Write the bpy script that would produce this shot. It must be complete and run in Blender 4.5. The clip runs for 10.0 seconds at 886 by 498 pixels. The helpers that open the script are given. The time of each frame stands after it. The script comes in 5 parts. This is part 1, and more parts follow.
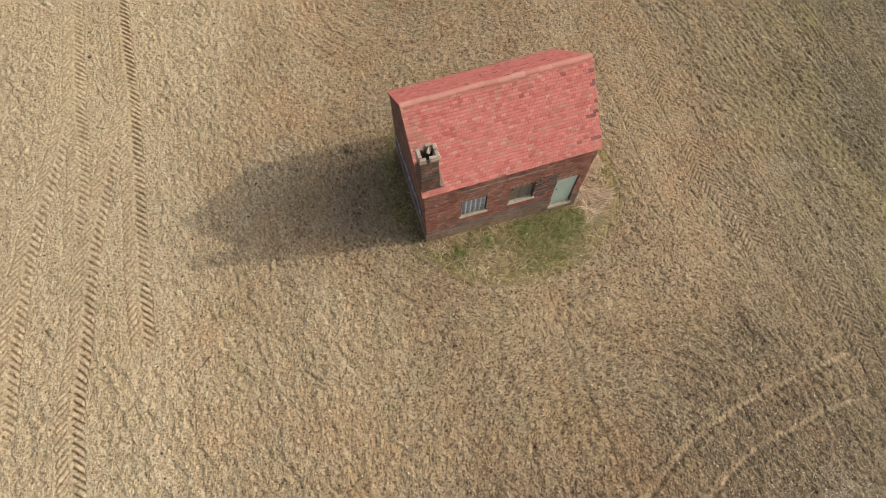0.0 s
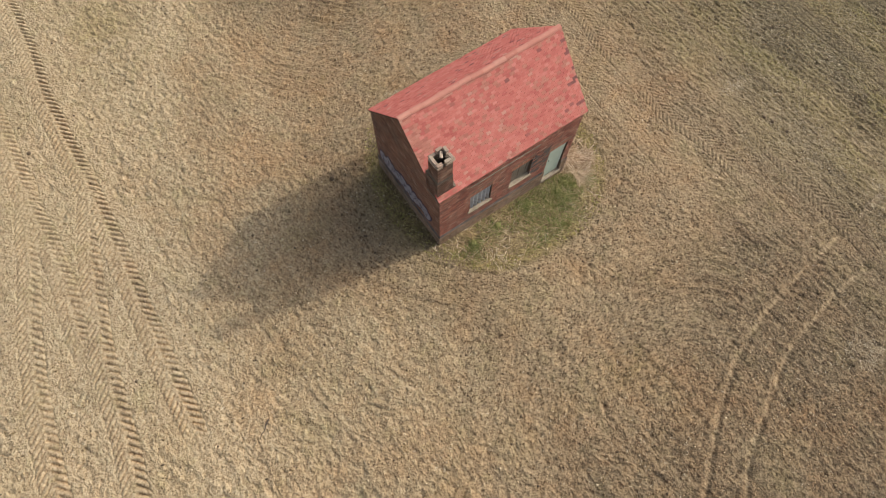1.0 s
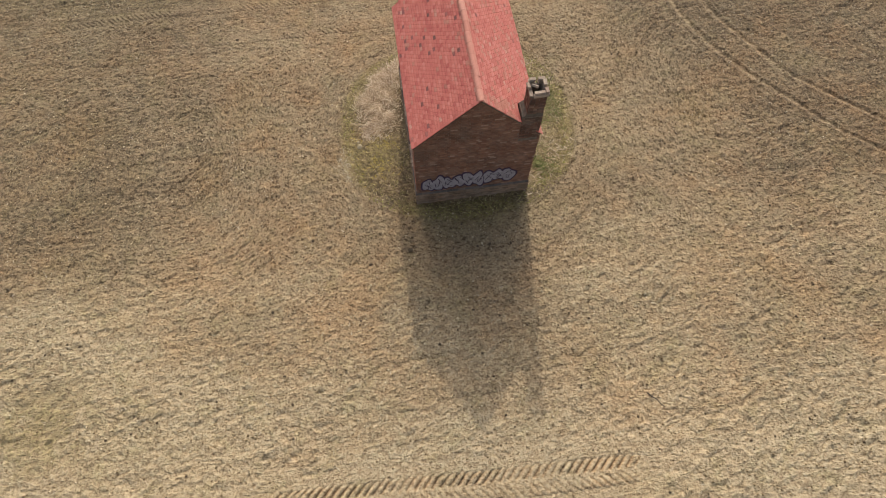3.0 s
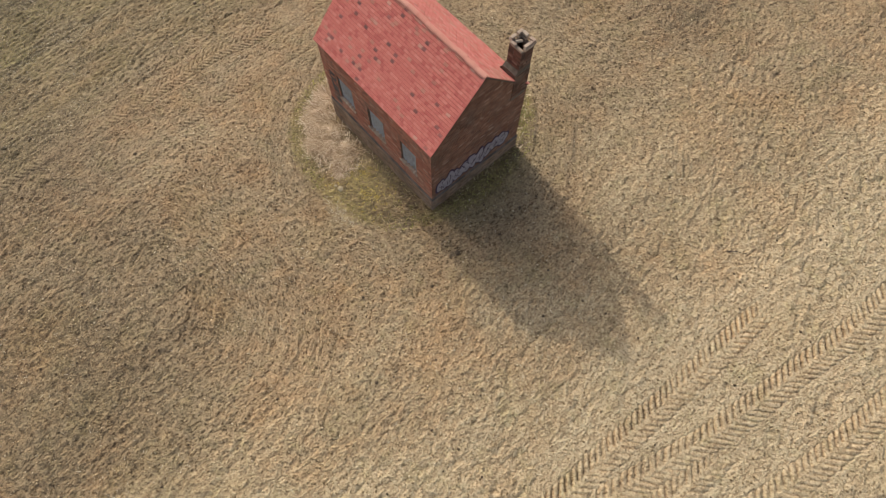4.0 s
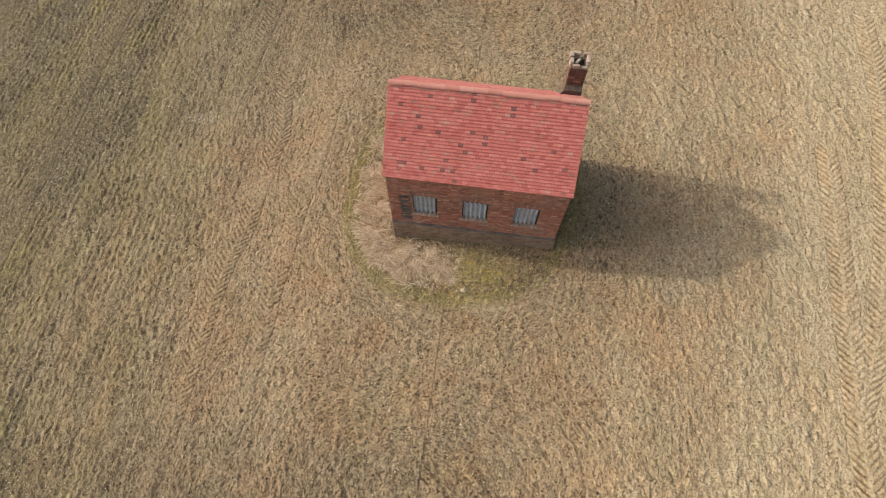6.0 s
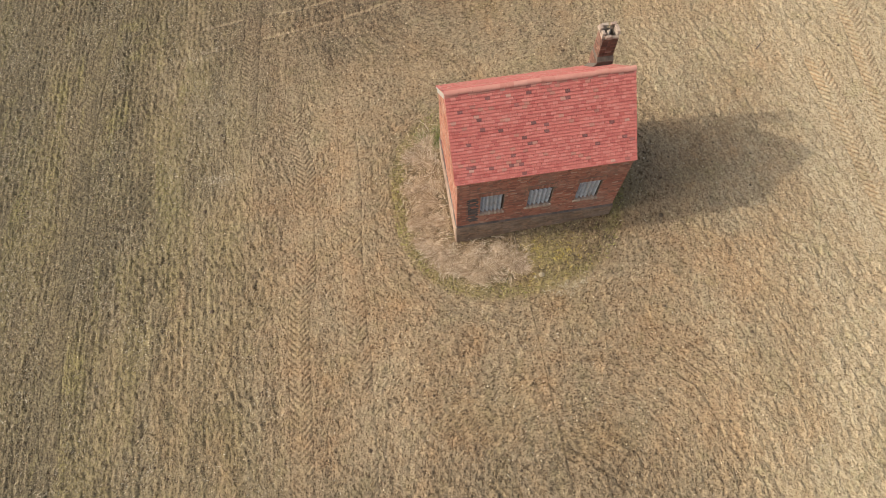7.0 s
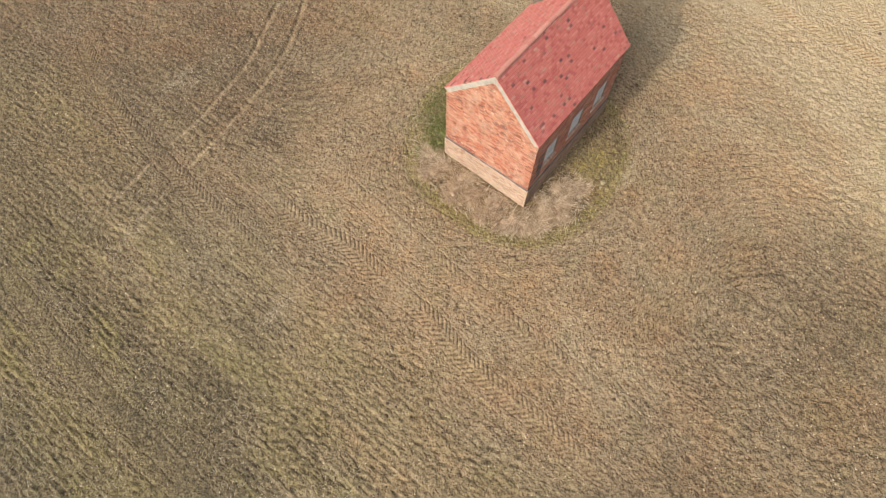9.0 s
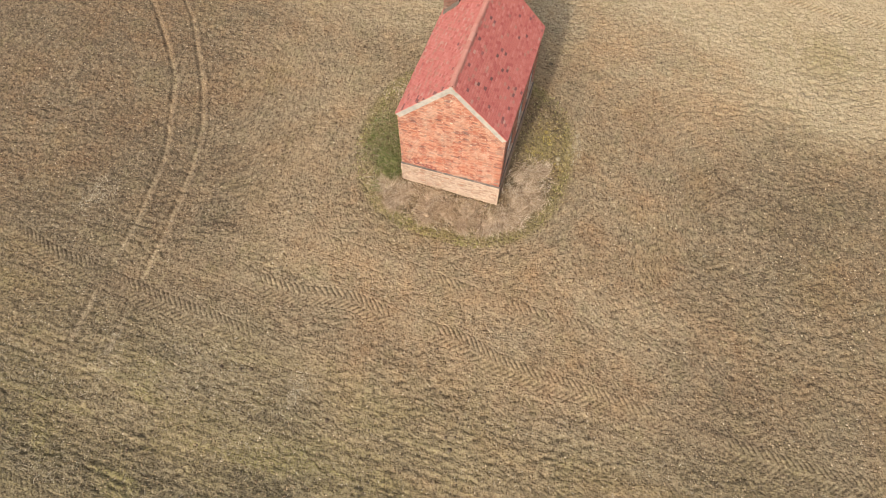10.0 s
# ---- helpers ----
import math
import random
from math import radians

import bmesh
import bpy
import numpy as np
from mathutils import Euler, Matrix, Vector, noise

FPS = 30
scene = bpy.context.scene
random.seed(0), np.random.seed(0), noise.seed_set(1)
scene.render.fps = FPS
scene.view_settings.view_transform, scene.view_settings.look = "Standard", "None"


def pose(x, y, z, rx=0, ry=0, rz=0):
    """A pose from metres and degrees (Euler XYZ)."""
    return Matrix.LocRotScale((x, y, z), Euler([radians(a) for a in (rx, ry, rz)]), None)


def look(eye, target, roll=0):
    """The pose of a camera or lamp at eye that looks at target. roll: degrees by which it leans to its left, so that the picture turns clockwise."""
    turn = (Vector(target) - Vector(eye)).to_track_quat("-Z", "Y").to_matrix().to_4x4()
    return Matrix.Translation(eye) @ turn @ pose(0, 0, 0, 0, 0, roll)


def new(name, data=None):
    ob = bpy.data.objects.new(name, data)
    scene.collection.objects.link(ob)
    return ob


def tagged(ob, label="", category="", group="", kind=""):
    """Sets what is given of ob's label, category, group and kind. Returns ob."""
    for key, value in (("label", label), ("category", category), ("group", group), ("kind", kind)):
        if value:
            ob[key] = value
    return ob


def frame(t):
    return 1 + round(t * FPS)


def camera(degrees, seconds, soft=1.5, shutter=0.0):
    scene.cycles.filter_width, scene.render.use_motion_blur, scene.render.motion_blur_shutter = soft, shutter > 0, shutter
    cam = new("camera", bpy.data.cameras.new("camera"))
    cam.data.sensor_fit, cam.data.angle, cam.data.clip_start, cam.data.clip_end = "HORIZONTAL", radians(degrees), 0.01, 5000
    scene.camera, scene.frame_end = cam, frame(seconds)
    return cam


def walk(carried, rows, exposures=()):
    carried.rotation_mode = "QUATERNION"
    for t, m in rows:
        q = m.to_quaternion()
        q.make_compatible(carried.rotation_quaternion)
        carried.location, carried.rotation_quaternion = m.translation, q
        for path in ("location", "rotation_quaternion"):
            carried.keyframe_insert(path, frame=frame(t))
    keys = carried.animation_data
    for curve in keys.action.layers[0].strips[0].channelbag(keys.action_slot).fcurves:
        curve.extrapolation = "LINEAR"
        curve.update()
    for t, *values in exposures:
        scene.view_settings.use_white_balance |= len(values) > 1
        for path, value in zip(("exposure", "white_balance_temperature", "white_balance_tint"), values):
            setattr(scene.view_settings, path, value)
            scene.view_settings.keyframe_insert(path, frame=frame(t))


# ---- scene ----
cam = camera(77.3, 10.0, soft=0.8)
PATH = [
    (0, (-4.675, -9.691, 19.414), (-3.615, -6.213, 10.099), -0.37),
    (0.5, (-5.853, -9.230, 19.478), (-4.510, -5.859, 10.160), 0.00),
    (1, (-7.267, -8.360, 19.573), (-5.193, -5.428, 10.241), 0.74),
    (1.5, (-9.954, -6.161, 19.451), (-7.350, -3.639, 10.131), 1.44),
    (2, (-11.827, -3.411, 19.273), (-8.417, -1.925, 9.991), 2.43),
    (2.5, (-12.720, -0.214, 18.966), (-9.017, 0.313, 9.691), 2.86),
    (2.7, (-13.124, 0.896, 18.802), (-9.231, 1.016, 9.592), 1.86),
    (3.8, (-10.627, 6.713, 18.614), (-7.652, 4.576, 9.309), 0.24),
    (4, (-9.913, 7.692, 18.541), (-7.133, 5.219, 9.259), 0.71),
    (4.5, (-7.697, 9.365, 18.579), (-5.548, 5.732, 9.513), 0.36),
    (5, (-5.427, 10.107, 18.692), (-3.965, 6.082, 9.655), -0.36),
    (5.5, (-2.617, 11.107, 18.755), (-1.446, 6.939, 9.741), 1.16),
    (5.7, (-1.587, 11.348, 18.765), (-0.660, 7.100, 9.760), 1.09),
    (6.8, (3.391, 11.543, 19.191), (3.235, 7.334, 10.122), -3.73),
    (7, (4.534, 11.386, 19.308), (4.082, 7.188, 10.243), -2.94),
    (7.5, (7.385, 10.897, 19.476), (6.188, 6.762, 10.451), -1.01),
    (8, (9.852, 9.810, 19.727), (8.077, 5.940, 10.678), -0.80),
    (8.5, (12.150, 8.445, 19.870), (9.550, 5.104, 10.810), -0.48),
    (9, (13.854, 6.603, 19.762), (10.573, 3.946, 10.697), 0.05),
    (9.5, (15.178, 4.681, 19.539), (11.333, 2.789, 10.504), 0.34),
    (10, (15.559, 3.679, 19.451), (11.133, 2.290, 10.592), 0.23),
]
walk(cam, [(t, look(eye, target, roll)) for t, eye, target, roll in PATH],
     [(0, -0.54), (2.5, -0.6), (4, -0.58), (5.5, -0.52), (7.5, -0.38), (10, -0.33)])

# ---- light ----
SUN_AZ, SUN_EL = radians(-7.0), radians(30.4)
world = bpy.data.worlds.new("world")
scene.world = world
world.use_nodes = True
wn = world.node_tree.nodes
sky = wn.new("ShaderNodeTexSky")
sky.sky_type, sky.sun_disc = "NISHITA", False
sky.sun_elevation, sky.sun_rotation = SUN_EL, math.pi / 2 - SUN_AZ
sky.dust_density, sky.air_density, sky.ozone_density = 5.0, 1.0, 0.5
haze = wn.new("ShaderNodeHueSaturation")
haze.inputs["Saturation"].default_value = 0.6
world.node_tree.links.new(sky.outputs[0], haze.inputs["Color"])
world.node_tree.links.new(haze.outputs[0], wn["Background"].inputs[0])
wn["Background"].inputs[1].default_value = 0.3
sun = new("sun", bpy.data.lights.new("sun", "SUN"))
sun.data.energy, sun.data.angle, sun.data.color = 3.05, radians(0.55), (1.0, 0.93, 0.81)
sun.matrix_world = look((30 * math.cos(SUN_AZ), 30 * math.sin(SUN_AZ), 30 * math.tan(SUN_EL)), (0, 0, 0))


# ---- materials ----
class Mat:
    """A short hand for node materials."""

    def __init__(self, name, rough=0.9, metal=0.0):
        self.m = bpy.data.materials.new(name)
        self.m.use_nodes = True
        self.t = self.m.node_tree
        self.b = self.t.nodes["Principled BSDF"]
        self.b.inputs["Roughness"].default_value = rough
        self.b.inputs["Metallic"].default_value = metal
        self.b.inputs["Specular IOR Level"].default_value = 0.25
        self.pos = self.t.nodes.new("ShaderNodeNewGeometry").outputs["Position"]

    def put(self, socket, v):
        if isinstance(v, bpy.types.NodeSocket):
            self.t.links.new(v, socket)
        elif isinstance(v, tuple) and len(v) == 3 and socket.type == "RGBA":
            socket.default_value = (*v, 1)
        else:
            socket.default_value = v

    def noise(self, scale, detail=4.0, rough=0.6, stretch=None, out="Fac", vector=None):
        n = self.t.nodes.new("ShaderNodeTexNoise")
        v = vector or self.pos
        if stretch:
            mp = self.t.nodes.new("ShaderNodeMapping")
            mp.inputs["Scale"].default_value = stretch
            self.put(mp.inputs["Vector"], v)
            v = mp.outputs[0]
        self.put(n.inputs["Vector"], v)
        n.inputs["Scale"].default_value, n.inputs["Detail"].default_value, n.inputs["Roughness"].default_value = scale, detail, rough
        return n.outputs[out]

    def span(self, v, a, b, c=0.0, d=1.0):
        n = self.t.nodes.new("ShaderNodeMapRange")
        for k, x in zip((0, 1, 2, 3, 4), (v, a, b, c, d)):
            self.put(n.inputs[k], x)
        return n.outputs[0]

    def math(self, op, a, b=0.0):
        n = self.t.nodes.new("ShaderNodeMath")
        n.operation = op
        self.put(n.inputs[0], a)
        self.put(n.inputs[1], b)
        return n.outputs[0]

    def mix(self, fac, a, b, mode="MIX"):
        n = self.t.nodes.new("ShaderNodeMix")
        n.data_type, n.blend_type = "RGBA", mode
        self.put(n.inputs["Factor"], fac)
        self.put(n.inputs["A"], a)
        self.put(n.inputs["B"], b)
        return n.outputs["Result"]

    def ramp(self, v, stops):
        n = self.t.nodes.new("ShaderNodeValToRGB")
        e = n.color_ramp.elements
        while len(e) < len(stops):
            e.new(0.5)
        for k, (p, c) in zip(e, stops):
            k.position, k.color = p, (*c, 1)
        self.put(n.inputs[0], v)
        return n.outputs[0]

    def attr(self, name):
        n = self.t.nodes.new("ShaderNodeAttribute")
        n.attribute_name = name
        s = self.t.nodes.new("ShaderNodeSeparateColor")
        self.put(s.inputs[0], n.outputs["Color"])
        return s.outputs

    def each(self, joined):
        if joined:
            return self.t.nodes.new("ShaderNodeNewGeometry").outputs["Random Per Island"]
        return self.t.nodes.new("ShaderNodeObjectInfo").outputs["Random"]

    def colour(self, c):
        self.put(self.b.inputs["Base Color"], c)
        return self

    def bump(self, h, strength=0.5, dist=0.01):
        n = self.t.nodes.new("ShaderNodeBump")
        n.inputs["Strength"].default_value, n.inputs["Distance"].default_value = strength, dist
        self.put(n.inputs["Height"], h)
        self.put(self.b.inputs["Normal"], n.outputs[0])
        return self


def field_material(name="field", depth=0.115):
    """Worked field: smooth crusted soil with pockets, thin weeds and straw; zone = paleness, weeds, greyness."""
    k = Mat(name, 0.95)
    zone = k.attr("zone")
    way = k.t.nodes.new("ShaderNodeAttribute")
    way.attribute_name = "way"
    rows = way.outputs["Vector"]
    fine = k.noise(34, 2, 0.55)
    crumb = k.noise(12.5, 3, 0.52)
    lump = k.noise(6.0, 3, 0.55, (1.0, 0.7, 0.7), vector=rows)
    specks = k.noise(16.0, 2, 0.5)
    holes = k.noise(11.0, 2.5, 0.55, (1.0, 0.7, 0.7), vector=rows)
    line = k.noise(3.6, 2, 0.5, (1.0, 0.04, 0.04), vector=rows)
    mid, wide = k.noise(1.3, 5, 0.62), k.noise(0.35, 3, 0.5)
    tone = k.math("ADD", k.math("ADD", k.math("MULTIPLY", crumb, 0.5), k.math("MULTIPLY", lump, 0.4)), k.math("MULTIPLY", fine, 0.1))
    tone = k.math("ADD", k.math("MULTIPLY", k.math("SUBTRACT", tone, 0.5), k.span(zone[2], 0, 0.8, 2.2, 2.6)), k.math("MULTIPLY", k.math("SUBTRACT", mid, 0.5), 0.3))
    lines = k.math("MULTIPLY", k.math("SUBTRACT", line, 0.5), k.span(zone[2], 0, 0.8, 0.24, 0.5))
    cover = k.math("ADD", k.math("ADD", tone, lines), k.span(zone[0], 0, 1, 0.2, 0.84))
    col = k.ramp(cover, [(0.0, (0.105, 0.079, 0.049)), (0.25, (0.182, 0.137, 0.084)), (0.5, (0.267, 0.202, 0.124)), (0.75, (0.345, 0.27, 0.166)), (1.0, (0.44, 0.36, 0.233))])
    # pockets, furrow dashes and small holes carry painted shade as well as relief
    pits = k.math("MULTIPLY", k.span(holes, 0.57, 0.62, 0, 0.85), k.span(zone[0], 0.5, 0.95, 1.0, 0.55))
    col = k.mix(pits, col, k.mix(1.0, col, (0.5, 0.44, 0.4), "MULTIPLY"))
    dash = k.noise(8.0, 2, 0.5, (1.0, 0.25, 0.25), vector=rows)
    dashes = k.math("MULTIPLY", k.span(dash, 0.56, 0.64, 0, 0.55), k.span(zone[2], 0.3, 0.65))
    col = k.mix(dashes, col, k.mix(1.0, col, (0.5, 0.46, 0.42), "MULTIPLY"))
    col = k.mix(k.span(specks, 0.6, 0.65, 0, 0.7), col, k.mix(1.0, col, (0.5, 0.45, 0.4), "MULTIPLY"))
    ruddy = k.math("MULTIPLY", k.span(zone[2], 0.05, 0.45, 1.0, 0.2), k.span(zone[0], 0.75, 1.0, 1.0, 0.35))
    col = k.mix(k.math("MULTIPLY", k.span(mid, 0.46, 0.7, 0, 0.6), ruddy), col, k.mix(1.0, col, (1.03, 0.89, 0.77), "MULTIPLY"))
    col = k.mix(k.span(mid, 0.46, 0.32, 0, 0.5), col, k.mix(1.0, col, (0.95, 1.0, 0.86), "MULTIPLY"))
    col = k.mix(k.math("MULTIPLY", k.span(wide, 0.42, 0.64, 0.05, 0.8), ruddy), col, k.mix(1.0, col, (1.02, 0.92, 0.85), "MULTIPLY"))
    weeds = k.math("MULTIPLY", zone[1], k.span(crumb, 0.38, 0.6, 0.25, 1.0))
    col = k.mix(weeds, col, k.mix(k.span(lump, 0.35, 0.65), (0.16, 0.127, 0.05), (0.3, 0.237, 0.095)))
    grey = k.math("MULTIPLY", zone[2], k.span(mid, 0.3, 0.65, 0.5, 1.0))
    col = k.mix(grey, col, k.mix(1.0, col, (0.66, 0.715, 0.75), "MULTIPLY"))
    flecks = k.span(k.noise(60, 1, 0.5), 0.74, 0.78)
    col = k.mix(k.math("MULTIPLY", flecks, 0.7), col, (0.58, 0.5, 0.37))
    relief = k.math("ADD", k.math("ADD", k.math("MULTIPLY", crumb, 0.5), k.math("MULTIPLY", lump, 0.5)), k.math("MULTIPLY", fine, 0.03))
    k.colour(col).bump(k.math("SUBTRACT", k.math("SUBTRACT", relief, k.math("MULTIPLY", dashes, 0.2)), k.math("MULTIPLY", pits, 0.18)), 1.0, depth)
    return k.m


def tile_material(name, joined, low, mid, high, lichen=0.0):
    k = Mat(name, 0.9)
    k.b.inputs["Specular IOR Level"].default_value = 0.12
    r = k.each(joined)
    col = k.ramp(r, [(0.0, low), (0.3, mid), (0.7, mid), (1.0, high)])
    col = k.mix(k.span(k.noise(2.2, 4), 0.45, 0.75, 0, 0.5), col, k.mix(1.0, col, (0.86, 0.72, 0.72), "MULTIPLY"))
    col = k.mix(k.span(k.noise(45, 3, 0.7), 0.56, 0.68, 0, 0.28 + lichen), col, (0.3, 0.2, 0.175))
    col = k.mix(k.span(k.noise(19, 3), 0.6, 0.7, 0, 0.5), col, (0.55, 0.3, 0.23))
    k.colour(col).bump(k.noise(70, 3), 0.5, 0.004)
    return k.m


def brick_material(name, joined, stops, soot=0.0, wash=0.0):
    k = Mat(name, 0.92)
    col = k.ramp(k.each(joined), stops)
    col = k.mix(k.span(k.noise(0.9, 4), 0.42, 0.66, 0, soot), col, (0.05, 0.038, 0.03))
    col = k.mix(k.span(k.noise(1.7, 5, 0.7), 0.44, 0.66, 0, wash), col, (0.55, 0.42, 0.32))
    col = k.mix(k.span(k.noise(55, 3), 0.55, 0.75, 0, 0.35), col, (0.09, 0.05, 0.035))
    k.colour(col).bump(k.noise(60, 4, 0.7), 0.6, 0.006)
    return k.m


def plain_material(name, a, b, scale=6.0, rough=0.85, metal=0.0, stretch=None, depth=0.004, stain=None):
    k = Mat(name, rough, metal)
    col = k.mix(k.span(k.noise(scale, 5, 0.65, stretch), 0.35, 0.65), a, b)
    if stain:
        col = k.mix(k.span(k.noise(scale * 0.35, 4, 0.7), 0.52, 0.68, 0, 0.7), col, stain)
    k.colour(col).bump(k.noise(scale * 7, 3, 0.6, stretch), 0.4, depth)
    return k.m


def blade_material(name, stops, rough=0.7, thin=0.45):
    """Thin dry or green blades that let light through."""
    k = Mat(name, rough)
    col = k.ramp(k.each(True), stops)
    col = k.mix(k.span(k.noise(1.3, 3), 0.4, 0.65, 0, 0.4), col, k.mix(1.0, col, (0.86, 0.78, 0.66), "MULTIPLY"))
    k.colour(col)
    t = k.t.nodes.new("ShaderNodeBsdfTranslucent")
    k.put(t.inputs["Color"], col)
    m = k.t.nodes.new("ShaderNodeMixShader")
    m.inputs[0].default_value = thin
    k.t.links.new(k.b.outputs[0], m.inputs[1])
    k.t.links.new(t.outputs[0], m.inputs[2])
    k.t.links.new(m.outputs[0], k.t.nodes["Material Output"].inputs[0])
    return k.m


FIELD = field_material()
PRINT = field_material("pressed_soil", 0.065)
# each wall's sun or shade is put into its own brick colours
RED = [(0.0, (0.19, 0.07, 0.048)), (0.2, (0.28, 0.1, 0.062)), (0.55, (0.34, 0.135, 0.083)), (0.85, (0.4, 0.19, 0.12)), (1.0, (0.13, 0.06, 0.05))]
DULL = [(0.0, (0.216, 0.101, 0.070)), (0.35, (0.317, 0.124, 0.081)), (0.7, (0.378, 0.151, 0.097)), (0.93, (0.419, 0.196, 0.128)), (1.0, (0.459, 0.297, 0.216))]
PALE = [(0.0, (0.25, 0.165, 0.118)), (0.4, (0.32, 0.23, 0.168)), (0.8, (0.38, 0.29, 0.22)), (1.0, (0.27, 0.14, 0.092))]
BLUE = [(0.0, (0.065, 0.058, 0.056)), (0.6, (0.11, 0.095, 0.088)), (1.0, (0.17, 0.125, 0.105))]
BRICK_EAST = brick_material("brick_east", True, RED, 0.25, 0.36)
BRICK_EAST_ONE = brick_material("brick_east_single", False, RED, 0.25, 0.36)
STONE_DULL = [(0.0, (0.3, 0.2, 0.15)), (0.5, (0.37, 0.27, 0.205)), (1.0, (0.44, 0.35, 0.27))]
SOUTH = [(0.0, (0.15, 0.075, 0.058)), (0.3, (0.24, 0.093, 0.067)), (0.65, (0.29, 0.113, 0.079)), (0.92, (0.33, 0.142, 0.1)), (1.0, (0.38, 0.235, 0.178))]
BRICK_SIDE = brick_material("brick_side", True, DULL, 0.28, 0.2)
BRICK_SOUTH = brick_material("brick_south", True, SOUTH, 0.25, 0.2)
# west gable: brown bricks darkened in colour for the side away from the sun
SOOTY_SHADED = [(0.0, (0.161, 0.086, 0.060)), (0.5, (0.213, 0.106, 0.069)), (0.9, (0.253, 0.132, 0.086)), (1.0, (0.345, 0.230, 0.172))]
BRICK_WEST = brick_material("brick_west", True, SOOTY_SHADED, 0.5, 0.12)
# plinth bricks: pale for the sunlit east side, shade put into the others' colour
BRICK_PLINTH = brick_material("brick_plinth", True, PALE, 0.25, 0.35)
BRICK_PLINTH_SHADED = brick_material("brick_plinth_shaded", True, [(0.0, (0.15, 0.1, 0.065)), (0.5, (0.21, 0.145, 0.095)), (1.0, (0.29, 0.175, 0.11))], 0.35, 0.3)
BRICK_BLUE = brick_material("brick_blue", True, BLUE, 0.2, 0.1)
BRICK_STACK = brick_material("brick_stack", True, [(0.0, (0.085, 0.05, 0.038)), (0.5, (0.14, 0.07, 0.048)), (0.9, (0.19, 0.1, 0.068)), (1.0, (0.32, 0.23, 0.17))], 0.6, 0.2)
MORTAR_PALE = plain_material("pale_mortar", (0.12, 0.095, 0.075), (0.18, 0.145, 0.115), 9)
BRICK_CAP = brick_material("brick_cap", False, [(0.0, (0.3, 0.23, 0.17)), (0.6, (0.42, 0.34, 0.26)), (1.0, (0.24, 0.15, 0.11))], 0.3, 0.4)
# one mortar in two tones: sun on the east gable and shade elsewhere coloured in
MORTAR_SUNLIT = plain_material("mortar", (0.38, 0.28, 0.2), (0.5, 0.38, 0.28), 9)
MORTAR_SHADED = plain_material("mortar_shaded", (0.15, 0.11, 0.085), (0.22, 0.165, 0.125), 9)
TILE_RED = ((0.41, 0.122, 0.1), (0.49, 0.163, 0.135), (0.54, 0.21, 0.175))
TILE_NORTH = ((0.41, 0.112, 0.092), (0.5, 0.155, 0.127), (0.55, 0.2, 0.165))
TILE_JOINED = tile_material("clay_tile", True, *TILE_RED)
TILE_SHADE = tile_material("clay_tile_north", True, *TILE_NORTH)
TILE_SHADE_ONE = tile_material("clay_tile_north_single", False, *TILE_NORTH)
TILE_ONE = tile_material("clay_tile_single", False, *TILE_RED)
TILE_DARK = tile_material("clay_tile_stained", True, (0.16, 0.075, 0.068), (0.23, 0.095, 0.085), (0.36, 0.13, 0.11), 0.25)
TILE_WORN = tile_material("clay_tile_worn", True, (0.36, 0.14, 0.11), (0.44, 0.19, 0.145), (0.5, 0.27, 0.21), 0.2)
RIDGE = tile_material("ridge_clay", False, (0.46, 0.19, 0.145), (0.51, 0.235, 0.18), (0.55, 0.3, 0.235))
UNDERLAY = plain_material("roof_boards", (0.08, 0.05, 0.04), (0.13, 0.08, 0.06), 6)
WHITE = plain_material("weathered_white_paint", (0.24, 0.23, 0.205), (0.33, 0.315, 0.28), 5, 0.7, stain=(0.4, 0.36, 0.29))
SILL = brick_material("sill_brick", False, STONE_DULL, 0.3, 0.35)
STONE = plain_material("buff_stone", (0.32, 0.26, 0.19), (0.44, 0.37, 0.28), 8, stain=(0.25, 0.2, 0.15))
STEEL = plain_material("galvanised_steel", (0.32, 0.345, 0.375), (0.46, 0.485, 0.515), 5, 0.6, 0.15, stain=(0.3, 0.26, 0.22))
BOARD = plain_material("grey_boards", (0.13, 0.115, 0.09), (0.2, 0.175, 0.14), 5, 0.85, stretch=(8, 8, 1))
FRAME = plain_material("dark_timber", (0.05, 0.04, 0.035), (0.1, 0.08, 0.065), 6)
IRON = plain_material("black_iron", (0.015, 0.015, 0.015), (0.03, 0.027, 0.025), 12, 0.6, 0.5)
GREEN = plain_material("sage_paint", (0.36, 0.44, 0.37), (0.43, 0.51, 0.44), 3, 0.55, stain=(0.3, 0.33, 0.27))
BATTEN = plain_material("grey_batten", (0.2, 0.165, 0.13), (0.3, 0.25, 0.2), 6)
CEMENT = plain_material("cement", (0.08, 0.066, 0.052), (0.14, 0.115, 0.09), 8, stain=(0.12, 0.09, 0.07))
# near-black for flue soot and for added sheets that give openings their inner darkness
UNLIT_DARK = plain_material("soot", (0.012, 0.011, 0.01), (0.03, 0.025, 0.02), 8)
SPRAY_WHITE = plain_material("lilac_spray_paint", (0.24, 0.222, 0.242), (0.34, 0.318, 0.342), 5, 0.6)
SPRAY_DARK = plain_material("purple_spray_paint", (0.03, 0.017, 0.038), (0.055, 0.03, 0.068), 4, 0.6)
SPRAY_RED = plain_material("dark_red_spray_paint", (0.09, 0.018, 0.022), (0.13, 0.026, 0.03), 4, 0.6)
STRAW = blade_material("chopped_straw", [(0.0, (0.2, 0.155, 0.1)), (0.4, (0.36, 0.295, 0.2)), (0.8, (0.5, 0.43, 0.31)), (1.0, (0.66, 0.6, 0.47))], thin=0.1)
